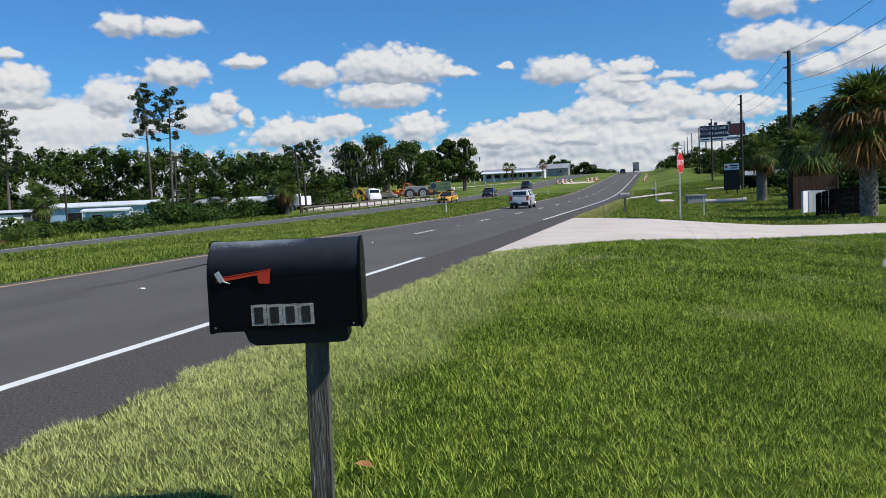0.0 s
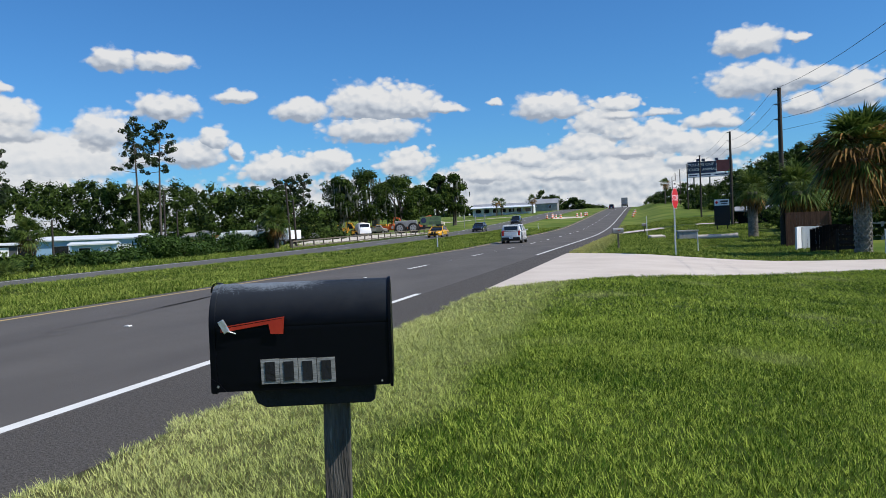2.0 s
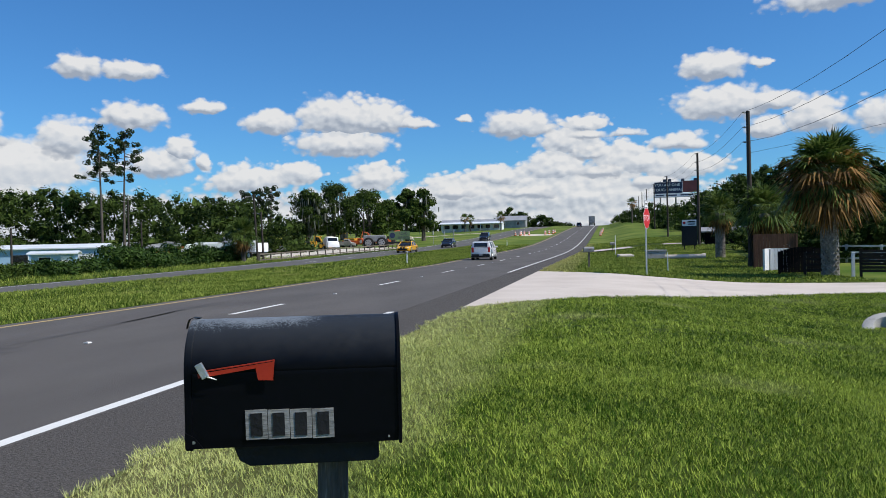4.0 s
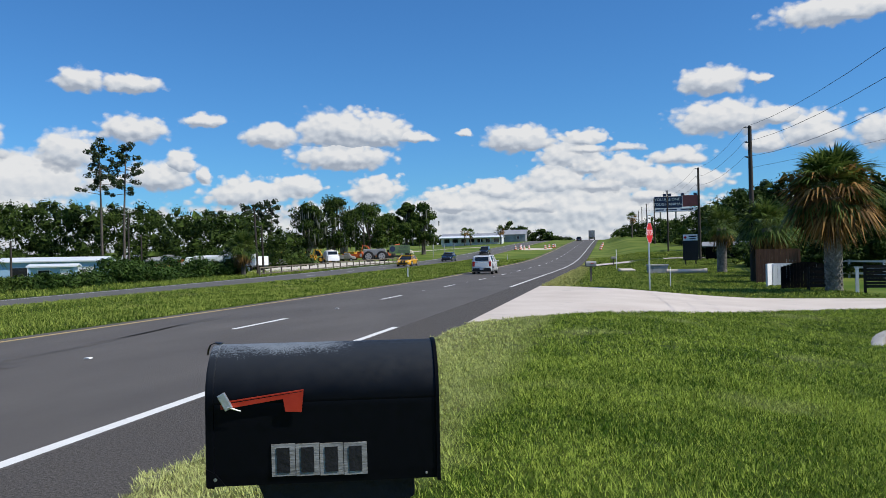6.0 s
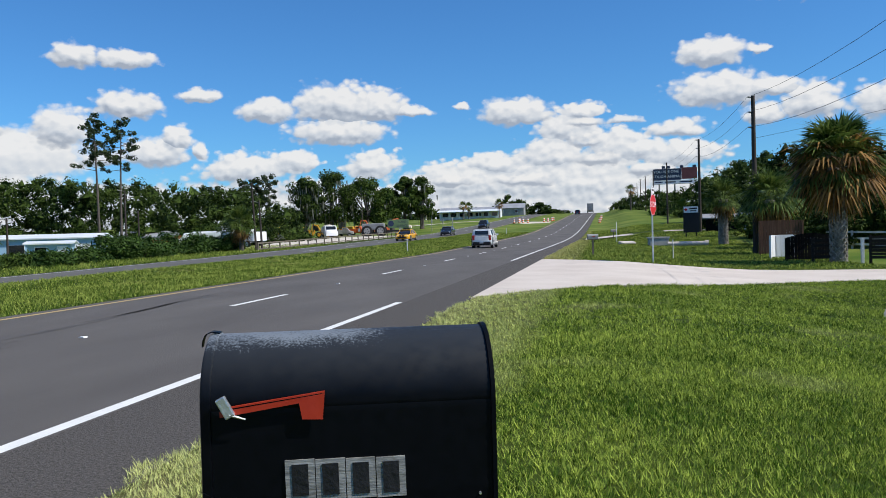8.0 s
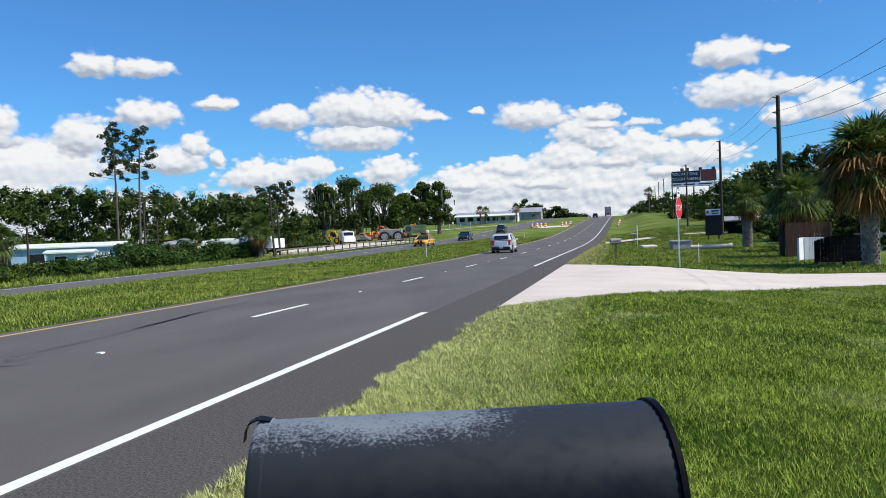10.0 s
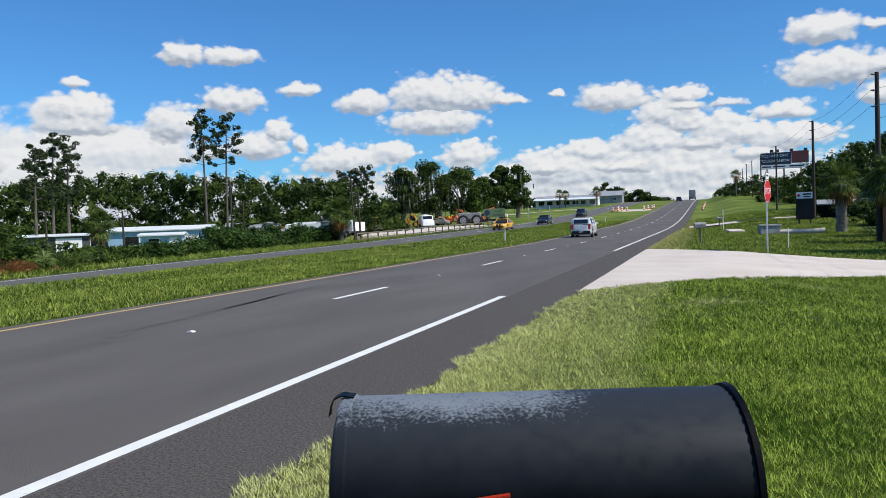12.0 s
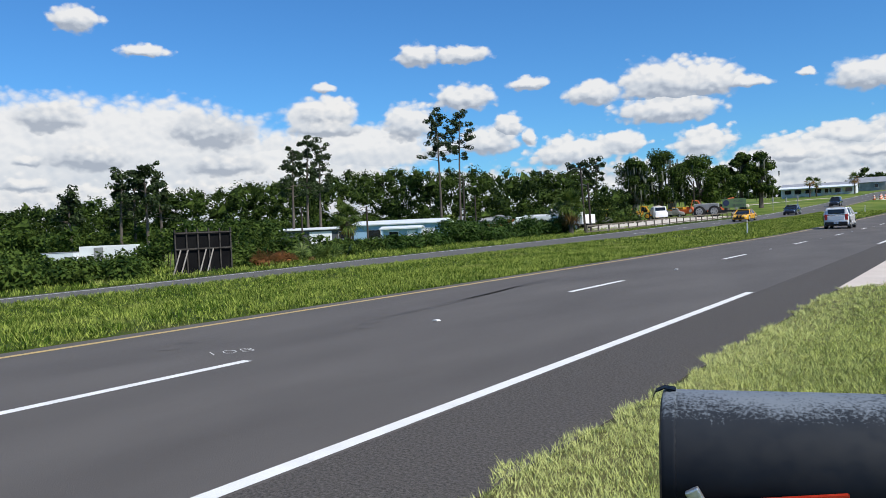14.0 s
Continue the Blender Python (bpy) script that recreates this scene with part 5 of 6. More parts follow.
x, y = where(11.75, 52)
board_panel("fence_panel", "red-brown upright board fence panel", x, y, -2, 2.3, 2.0, M_fence_brown, 0, 14)
x, y = where(11.3, 47.5)
board_panel("fence_panel", "white vinyl fence panel beside the gate", x, y, 55, 0.8, 1.2, M_vinyl, 0, 5)
x, y = where(12.0, 47.8)
board_panel("fence_panel", "white vinyl fence panel, grey in shade", x, y, 4, 0.8, 1.2, M_vinyl, 0, 5)
# the gate's boards are coloured near black to carry the shade on them
x, y = where(13.5, 44.5)
board_panel("driveway_gate", "arched board gate standing open, shade painted in as near black", x, y, 6, 2.3, 1.12, M_near_black, 0.2, 14)
rail_fence("dark brown four-rail board fence by the palm", [where(13.6, 42.6), where(15.1, 42.4)], 1.15, 4, M_fence_dark, 1.0)
rail_fence("dark brown close-boarded rail fence across the paddock", [where(16.9, 40.2), where(21.5, 40.5)], 1.3, 7, M_fence_dark, 1.2)
rail_fence("dark board fence running along the verge", [where(9.9, 84), where(11.0, 57)], 1.15, 3, M_fence_dark, 2.4)
rail_fence("pale rail fence behind the palms", [where(12.2, 62), where(20.0, 58)], 1.2, 3, M_vinyl, 2.4)
x, y = where(16.45, 41.0)
t = thing("gate_post", "white vinyl gate post", "post", pose(x, y, z_at(x, y)))
part("shaft", Geo().box((0, 0, 0.5), (0.13, 0.13, 1.2)), M_vinyl, t, bevel=0.006)
part("cap", Geo().box((0, 0, 1.12), (0.16, 0.16, 0.05)), M_vinyl, t, bevel=0.012)

# low fence in front of the machinery yard
rail_fence("low weathered timber guard fence along the far road", [(-28.4, 56), (-28.2, 88), (-28.0, 118)], 0.85, 2, M_fence_old, 2.6)


# ---------- signs ----------
def hill_billboard():
    x, y, z = spot_at(5.2, 232)
    t = thing("billboard", "weathered two-part advertising billboard above the trees", "billboard", pose(x, y, z, 0, 0, -4))
    h0 = 13.4 - z
    for s in (-4.2, 0, 4.2):
        part("column", Geo().tube([(s, 0.6, -0.5), (s, 0.6, h0 + 4.4)], 0.22, 8), M_plant_grey, t)
    a = part("panel", Geo().box((-2.0, 0, h0 + 2.7), (7.6, 0.35, 3.2)), M_navy, t, "navy panel with white lettering")
    text_on("YOU ARE ONE", 1.05, pose(-2.3, -0.19, h0 + 3.45, 90, 0, 0), M_sign_white, a)
    text_on("TOUGH ANIMAL", 1.05, pose(-2.1, -0.19, h0 + 2.1, 90, 0, 0), M_sign_white, a)
    part("panel", Geo().box((3.95, 0, h0 + 2.9), (4.2, 0.35, 3.2)), M_maroon, t, "faded maroon panel")
    part("skirt_panel", Geo().box((0, -0.05, h0 + 0.55), (12.0, 0.35, 1.0)), M_sign_white, t, "pale lower strip")
    for k, (u, w) in enumerate(((-4.4, 2.2), (-1.2, 3.0), (3.0, 3.4))):
        part("print_bar", Geo().box((u, -0.24, h0 + 0.55), (w, 0.02, 0.35)), M_navy, t)
    for u in (-3.0, -1.6, 1.9, 5.3):
        part("topper", Geo().box((u, 0.1, h0 + 4.75), (0.9, 0.3, 0.75)), M_navy, t)
    part("catwalk", Geo().box((0, -0.55, h0), (12.2, 0.7, 0.1)), M_plant_grey, t)


hill_billboard()
x, y, z = spot_at(6.15, 84)
t = thing("business_sign", "black roadside business sign with a white top panel", "sign", pose(x, y, z, 0, 0, -5))
part("cabinet", Geo().box((0, 0, 1.75), (1.5, 0.3, 2.6)), M_black, t)
part("panel", Geo().box((0, -0.16, 2.75), (1.4, 0.03, 0.62)), M_sign_white, t, "white panel with dark bars")
part("print_bar", Geo().box((0.22, -0.18, 2.86), (0.75, 0.012, 0.14)), M_black, t)
part("print_bar", Geo().box((0.22, -0.18, 2.62), (0.6, 0.012, 0.1)), M_black, t)
part("emblem", Geo().prism([(-0.5, 2.6), (-0.32, 2.76), (-0.5, 2.92), (-0.66, 2.76)], -0.19, -0.176), M_sign_red, t)
for s in (-0.5, 0.5):
    part("leg", Geo().box((s, 0, 0.2), (0.12, 0.12, 0.8)), M_black, t)


def sign_back():
    """The timber-braced back of a roadside board, seen from behind."""
    x, y, z = -30.2, 11.4, -0.6
    t = thing("signboard", "black back of a roadside board braced with timber", "signboard", pose(x, y, z, 0, 0, 74) @ Matrix.Diagonal((0.98, 1.0, 1.2, 1.0)))
    part("board", Geo().box((0, 0.05, 1.02), (3.2, 0.05, 1.95)), M_near_black, t)
    for k in range(6):
        u = -1.55 + 0.62 * k
        part("stud", Geo().box((u, -0.03, 1.05), (0.07, 0.08, 2.1 + 0.08 * (k % 2))), M_dark_timber, t)
    part("beam", Geo().box((0, -0.10, 1.25), (3.2, 0.04, 0.06)), M_dark_timber, t)
    part("beam", Geo().box((0, -0.10, 1.95), (3.2, 0.04, 0.05)), M_dark_timber, t)
    for u in (-1.7, -1.3, -0.3, 0.1):
        part("brace", Geo().tube([(u - 0.5, -1.0, -0.1), (u + 0.4, -0.1, 1.2)], 0.04, 6), M_grey_timber, t)


sign_back()


# ---------- buildings ----------
def building(name, label, x, y, yaw, L, W, wall_h, roof_h, wall, roof, doors=(), windows=(), over=0.4, z=None):
    z = z_at(x, y) if z is None else z
    t = thing(name, label, "building", pose(x, y, z, 0, 0, yaw))
    outline = [(-W / 2, -0.5), (W / 2, -0.5), (W / 2, wall_h), (0, wall_h + roof_h), (-W / 2, wall_h)]
    w = part("wall", Geo().prism(outline, -L / 2, L / 2, "x"), wall, t)
    for s in (-1, 1):
        run = math.hypot(W / 2 + over, roof_h * (1 + over / (W / 2)))
        a = math.degrees(math.atan2(roof_h, W / 2))
        part("roof", Geo().box((0, s * (W / 4 + over / 2), wall_h + roof_h / 2 - over * roof_h / W + 0.09), (L + 2 * over, run, 0.14), rx=-s * a), roof, t)
    for u, ww, hh in doors:
        part("door", Geo().box((u, -W / 2 - 0.03, hh / 2), (ww, 0.08, hh)), M_white, t)
    for u, zz, ww, hh in windows:
        f = part("window", Geo().box((u, -W / 2 - 0.02, zz), (ww + 0.16, 0.06, hh + 0.16)), M_white, t)
        part("pane", Geo().box((u, -W / 2 - 0.055, zz), (ww, 0.02, hh)), M_glass, f)
    return t


x, y, _ = spot_at(-37.4, 108)
building("blue_building", "low blue metal shed with a pale roof", x, y, 26, 11.6, 9, 2.75, 0.45, M_blue_wall, M_roof_white, ((4.0, 2.0, 2.2),), ((-3, 1.6, 1.6, 1.0), (0.5, 1.6, 1.6, 1.0)), z=-0.75)
x, y, _ = spot_at(-37.5, 97)
building("blue_annex", "lower blue annex with a pale lean roof", x, y, 30, 4.2, 4, 2.15, 0.2, M_blue_wall, M_roof_white, ((1.3, 1.0, 1.9),), ((-0.8, 1.4, 1.1, 0.8),), z=-0.75)
x, y, _ = spot_at(-43.4, 114)
building("dark_building", "dark low shed with a white eave and door", x, y, 38, 11.5, 8, 2.45, 0.2, M_dark_wall, M_roof_white, ((0.5, 3.0, 2.2),), ((3.8, 1.6, 1.6, 1.0),), z=-0.75)
x, y, _ = spot_at(-31.5, 130)
building("tan_shed", "small tan shed with a dark roof in the trees", x, y, 25, 8, 6, 2.6, 0.8, M_sand, M_roof_grey, (), ((0, 1.5, 1.4, 1.0),), z=-0.6)
x, y, _ = spot_at(-9.1, 292)
hb = building("long_building", "long white-fronted building on the hill", x, y, 4, 22, 12, 2.6, 1.4, M_white, M_roof_grey, (), tuple((-9 + 3 * k, 1.4, 1.9, 1.3) for k in range(7)))
part("canopy", Geo().box((0, -7.8, 2.7), (23, 4.5, 0.16), rx=9), M_roof_white, hb, "white sloping canopy")
for k in range(7):
    part("column", Geo().box((-10.5 + 3.5 * k, -9.6, 1.2), (0.2, 0.2, 2.6)), M_white, hb)
x, y, _ = spot_at(-6.3, 330)
building("hill_house", "dim house under the hilltop trees", x, y, 0, 12, 8, 3, 1.8, M_plant_grey, M_roof_grey, (), ((-3, 1.6, 1.2, 1.2), (3, 1.6, 1.2, 1.2)))
x, y, _ = spot_at(8.6, 98)
building("low_shed", "low grey shed behind the palms", x, y, -6, 5, 3, 1.5, 0.4, M_near_black, M_roof_grey, ((1.5, 1.0, 1.8),))

x, y, z = spot_at(-57.1, 84)
t = thing("box_trailer", "long white box trailer parked in the scrub", "trailer", pose(x, y, z, 0, 0, 33))
part("box", Geo().box((0, 0, 1.2), (5.6, 2.2, 1.5)), M_white, t, bevel=0.03)
part("chassis", Geo().box((0, 0, 0.5), (5.2, 1.2, 0.2)), M_black, t)
part("door", Geo().box((-0.9, -1.12, 1.2), (0.9, 0.04, 1.2)), M_plant_grey, t)
for bx in (-1.2, 0.2):
    for s in (-1, 1):
        part("tyre", Geo().tube([(bx, s * 0.85, 0.36), (bx, s * 1.05, 0.36)], 0.36, 14), M_tyre, t)
x, y, z = spot_at(-60.2, 85)
t = thing("cargo_container", "low grey-white cargo container beside the trailer", "container", pose(x, y, z, 0, 0, 31))
part("box", Geo().box((0, 0, 0.75), (3.4, 2.0, 1.5)), M_roof_white, t, bevel=0.03)
part("roof_rib", Geo().box((0, 0, 1.53), (3.45, 2.05, 0.06)), M_plant_grey, t)


# ---------- vehicles ----------
def wheel(parent, x, y, r, w, rim=M_rim):
    tyre = part("tyre", Geo().tube([(x, y - w / 2, r), (x, y - w / 2 + 0.03, r), (x, y + w / 2 - 0.03, r), (x, y + w / 2, r)], [r * 0.93, r, r, r * 0.93], 18), M_tyre, parent, smooth=True)
    s = 1 if y > 0 else -1
    part("rim", Geo().tube([(x, y + s * (w / 2 - 0.02), r), (x, y + s * (w / 2 + 0.012), r)], [r * 0.66, r * 0.6], 14), rim, tyre)
    for k in range(5):
        a = 2 * math.pi * k / 5
        part("spoke_gap", Geo().box((x + 0.38 * r * math.cos(a), y + s * (w / 2 + 0.012), r + 0.38 * r * math.sin(a)), (0.16 * r, 0.01, 0.16 * r), ry=math.degrees(-a)), M_black, tyre)


def ring_rect(x, hw, z0, z1, cut=0.12, hw_top=None):
    top = hw if hw_top is None else hw_top
    c = cut
    return [(x, -hw + c * .6, z0), (x, hw - c * .6, z0), (x, hw, z0 + c), (x, (hw * .35 + top * .65), z1 - c), (x, top - c, z1), (x, -top + c, z1), (x, -(hw * .35 + top * .65), z1 - c), (x, -hw, z0 + c)]


def car(name, label, m, paint, L, W, belt, roof, wheel_r, cab, base, stripe=None, tail=True):
    """A car along +x: cab gives four stations of the greenhouse, base the two axle places."""
    t = thing(name, label, "car", m)
    h = W / 2
    st = [(-L / 2, h * .82, .42, belt * .86), (-L / 2 + .10, h * .93, .30, belt * .97), (-L / 2 + .5, h, .24, belt), (cab[0], h, .22, belt + .01), (cab[3], h, .22, belt), (L / 2 - .75, h * .98, .22, belt * .93), (L / 2 - .18, h * .9, .26, belt * .84), (L / 2, h * .72, .34, belt * .72)]
    part("body", Geo().loft([ring_rect(x, w, a, b, .1) for x, w, a, b in st]), paint, t, smooth=True)
    gl = [(cab[0], belt - .02, belt + .02, h * .9, h * .86), (cab[1], belt - .02, roof, h * .93, h * .72), (cab[2], belt - .02, roof, h * .93, h * .70), (cab[3], belt - .02, belt + .02, h * .9, h * .84)]
    part("cabin_glass", Geo().loft([ring_rect(x, w, a, max(b, a + .06), min(.05, (b - a) * .4), wt) for x, a, b, w, wt in gl]), M_glass, t, "dark tinted glass", smooth=True)
    part("roof", Geo().loft([ring_rect(x, w, roof - .05, roof + .025, .03) for x, w in ((cab[1] - .12, h * .70), (cab[1] + .1, h * .76), (cab[2] - .1, h * .75), (cab[2] + .1, h * .68))]), paint, t, smooth=True)
    for s in (-1, 1):
        for xa, za, xb, zb in ((cab[1], roof, cab[0], belt), (cab[2], roof, cab[3], belt), ((cab[1] + cab[2]) / 2, roof, (cab[1] + cab[2]) / 2, belt)):
            part("pillar", Geo().tube([(xa, s * h * .73, za - .02), (xb, s * h * .91, zb)], [.045, .055], 6), paint, t)
        part("mirror", Geo().box((cab[3] - .25, s * (h + .08), belt + .06), (.12, .2, .13)), paint, t, bevel=.03)
        part("tail_lamp", Geo().box((-L / 2 + .05, s * h * .78, belt * .84), (.12, .2, .42 if tail else .16)), M_tail, t, "red tail lamp", bevel=.02)
        part("head_lamp", Geo().box((L / 2 - .12, s * h * .66, belt * .68), (.16, .34, .13)), M_lamp_lens, t, "clear headlamp", bevel=.02)
        for bx in base:
            wheel(t, bx, s * (h - .10), wheel_r, .22)
            part("arch", Geo().tube([(bx, s * (h + .004), wheel_r), (bx, s * (h - .1), wheel_r)], wheel_r * 1.13, 18), M_black, t)
        part("door_handle", Geo().box((-.35, s * (h + .01), belt - .12), (.16, .03, .03)), paint, t)
        part("sill", Geo().box((0, s * (h - .02), .26), (L * .52, .06, .12)), M_black, t)
    part("rear_bumper", Geo().box((-L / 2 + .02, 0, .42), (.22, W * .86, .26)), M_black, t, "dark bumper", bevel=.05)
    plate = part("plate", Geo().box((-L / 2 - .10, 0, .50), (.012, .31, .16)), M_sign_white, t)
    part("plate_bar", Geo().box((-L / 2 - .109, 0, .50), (.006, .22, .06)), M_plant_grey, plate)
    part("grille", Geo().box((L / 2 - .03, 0, .44), (.1, W * .6, .16)), M_black, t, bevel=.03)
    if stripe:
        for s in (-.18, .18):
            part("stripe", Geo().box((L / 2 - .62, s, belt * .93), (1.15, .22, .03), ry=7), M_black, t, "black bonnet stripe")
            part("stripe", Geo().box((L / 2 + .005, s, .55), (.03, .22, .34)), M_black, t)
            part("stripe", Geo().box(((cab[1] + cab[2]) / 2, s, roof + .028), (cab[2] - cab[1], .22, .012)), M_black, t)
    return t


def on_road(offset, y):
    x = offset + float(drift(y))
    return x, y, z_at(x, y)


x, y, z = on_road(-5.55, 52.5)
suv = car("boxy_car", "white boxy hatchback driving uphill, seen from behind", pose(x, y, z, 0, -0.5, 90), M_car_white, 4.14, 1.80, 1.06, 1.60, 0.335, (-1.90, -1.72, 0.55, 1.15), (-1.29, 1.28))
part("tailgate_frame", Geo().box((-1.90, 0, 1.32), (.10, 1.46, .50), ry=10), M_car_white, suv, bevel=.04)
part("rear_window", Geo().box((-1.965, 0, 1.32), (.06, 1.16, .34), ry=10), M_glass, suv, bevel=.03)
part("tailgate_panel", Geo().box((-2.06, 0, .86), (.06, 1.1, .34)), M_car_white, suv, bevel=.02)
x, y, z = on_road(-20.6, 84)
car("sports_car", "yellow sports coupe with black bonnet stripes", pose(x, y, z, 0, 1.0, -90), M_car_yellow, 5.0, 1.92, 0.88, 1.42, 0.36, (-1.7, -0.75, 0.35, 1.15), (-1.5, 1.45), stripe=True, tail=False)
x, y, z = on_road(-20.7, 112)
car("saloon_car", "dark blue saloon car coming downhill", pose(x, y, z, 0, 2.0, -90), M_car_dark, 4.8, 1.84, 0.92, 1.45, 0.34, (-1.9, -1.05, 0.4, 1.2), (-1.4, 1.42), tail=False)
x, y, z = on_road(-20.8, 152)
car("sport_utility_car", "dark tall car coming downhill", pose(x, y, z, 0, 2.2, -90), M_car_dark, 4.7, 1.88, 1.02, 1.72, 0.37, (-2.1, -1.8, 0.5, 1.15), (-1.35, 1.4))
x, y, z = on_road(-5.4, 318)
t = thing("lorry", "tall grey lorry cresting the hill", "lorry", pose(x + 4.0, y, z, 0, 0, 90))
part("box", Geo().box((0, 0, 2.4), (8, 2.5, 2.8)), M_plant_grey, t, bevel=.04)
part("cab", Geo().box((5.0, 0, 1.6), (1.8, 2.3, 2.4)), M_white, t, bevel=.15)
for bx in (-2.6, 4.8):
    for s in (-1, 1):
        wheel(t, bx, s * 1.1, .5, .3)
x, y, z = on_road(-5.5, 285)
car("pickup_car", "dark car far up the hill", pose(x, y, z, 0, -2.0, 90), M_car_dark, 4.8, 1.9, 1.0, 1.7, 0.36, (-2.0, -1.7, 0.4, 1.1), (-1.4, 1.4))

# tank lorry in the yard
x, y, z = spot_at(-19.4, 150)
t = thing("tank_lorry", "white tank lorry parked at the yard", "lorry", pose(x, y, z, 0, 0, -62))
part("cab", Geo().loft([ring_rect(a, 1.1, .6, b, .15, 1.0) for a, b in ((1.2, 2.5), (2.3, 2.5), (2.75, 1.7), (3.7, 1.55), (3.9, 1.2))]), M_white, t, smooth=True)
part("windscreen", Geo().box((2.52, 0, 2.05), (.08, 1.8, .7), ry=-28), M_glass, t)
part("tank", Geo().tube([(-3.4, 0, 1.75), (-3.2, 0, 1.75), (0.8, 0, 1.75), (1.0, 0, 1.75)], [.7, 1.0, 1.0, .7], 16), M_sand, t, "cream tank", smooth=True)
part("chassis", Geo().box((-.2, 0, .75), (7.0, .9, .2)), M_black, t)
for bx in (-2.6, -1.5, 2.9):
    for s in (-1, 1):
        wheel(t, bx, s * .95, .48, .3)


def loader(x, y, yaw, paint, label, s=1.0):
    t = thing("wheel_loader", label, "construction machine", pose(x, y, z_at(x, y), 0, 0, yaw))
    part("body", Geo().box((-1.2 * s, 0, 1.45 * s), (2.6 * s, 1.6 * s, 1.0 * s)), paint, t, bevel=.12)
    part("cab", Geo().box((.5 * s, 0, 2.3 * s), (1.2 * s, 1.3 * s, 1.4 * s)), M_glass, t, bevel=.06)
    part("cab_roof", Geo().box((.5 * s, 0, 3.05 * s), (1.5 * s, 1.5 * s, .14 * s)), paint, t, bevel=.04)
    for q in (-.5, .5):
        part("arm", Geo().tube([(.8 * s, q * s, 1.7 * s), (2.2 * s, q * s, 1.6 * s), (3.0 * s, q * s, .7 * s)], .14 * s, 6), paint, t)
    part("bucket", Geo().prism([(2.8 * s, .1 * s), (3.9 * s, .1 * s), (3.6 * s, .45 * s), (3.2 * s, .6 * s), (3.1 * s, 1.1 * s), (2.8 * s, 1.0 * s)], -1.2 * s, 1.2 * s), paint, t)
    for bx in (-1.5, 1.2):
        for q in (-1, 1):
            wheel(t, bx * s, q * .95 * s, .72 * s, .5 * s, paint)
    return t


for k, (b, d, yw) in enumerate(((-23.6, 196, 200), (-22.8, 190, 160), (-21.9, 200, 30), (-21.2, 192, 190), (-20.4, 205, 10), (-18.3, 200, 170))):
    x, y, z = spot_at(b, d)
    loader(x, y, yw, M_plant_yellow, "yellow wheel loader parked in the yard", 0.95 + 0.1 * (k % 3))


def digger(x, y, yaw, paint, label):
    t = thing("excavator", label, "construction machine", pose(x, y, z_at(x, y), 0, 0, yaw))
    for q in (-1, 1):
        part("track", Geo().prism([(-1.8, .15), (-1.5, 0), (1.5, 0), (1.8, .15), (1.8, .6), (1.5, .8), (-1.5, .8), (-1.8, .6)], q * 1.1 - .28, q * 1.1 + .28), M_tyre, t, bevel=.04)
    part("house", Geo().box((-.5, 0, 1.5), (2.8, 2.3, 1.1)), paint, t, bevel=.12)
    part("cab", Geo().box((.6, .6, 2.2), (1.2, 1.0, 1.6)), M_glass, t, bevel=.06)
    part("boom", Geo().tube([(.9, -.3, 1.7), (2.6, -.3, 4.6), (4.3, -.3, 4.9)], [.28, .3, .2], 6), paint, t)
    part("stick", Geo().tube([(4.2, -.3, 5.1), (4.9, -.3, 2.2)], [.2, .14], 6), paint, t)
    part("bucket", Geo().prism([(4.6, 1.2), (5.2, 1.0), (5.4, 1.6), (5.1, 2.2), (4.7, 2.2)], -.8, .2), M_plant_grey, t)
    return t


for b, d, yw, pt, lab in ((-16.2, 168, 195, M_plant_red, "orange-red excavator with raised boom"), (-15.3, 172, 30, M_plant_red, "orange-red excavator parked by the oaks"), (-19.7, 170, 185, M_plant_yellow, "yellow excavator with folded boom")):
    x, y, z = spot_at(b, d)
    digger(x, y, yw, pt, lab).scale = (0.62, 0.62, 0.62)

# big-wheeled rig carrying a sign
x, y, z = spot_at(-15.3, 142)
t = thing("equipment_rig", "grey big-wheeled rig carrying a green signboard", "machine", pose(x, y, z, 0, 0, 8))
part("hood", Geo().box((-2.3, 0, 1.7), (4.0, 1.3, 1.2)), M_plant_grey, t, bevel=.15)
part("deck", Geo().box((2.3, 0, .9), (5.2, 1.8, .3)), M_black, t, bevel=.03)
sg = part("signboard", Geo().box((2.2, -.4, 2.15), (3.8, .12, 1.5)), M_plant_green, t, "dull green signboard")
text_on("SERVICE", .55, pose(2.9, -.47, 1.75, 90, 0, 0), M_dark_wall, sg)
text_on("ROAD", .55, pose(2.9, -.47, 2.45, 90, 0, 0), M_dark_wall, sg)
part("emblem", Geo().tube([(0.95, -.46, 2.2), (0.95, -.49, 2.2)], .5, 18), M_navy, sg)
for bx in (-3.3, -.9):
    for q in (-1, 1):
        wheel(t, bx, q * 1.0, .95, .6, M_plant_grey)
for bx in (2.2, 4.4):
    for q in (-1, 1):
        wheel(t, bx, q * .9, .45, .3)
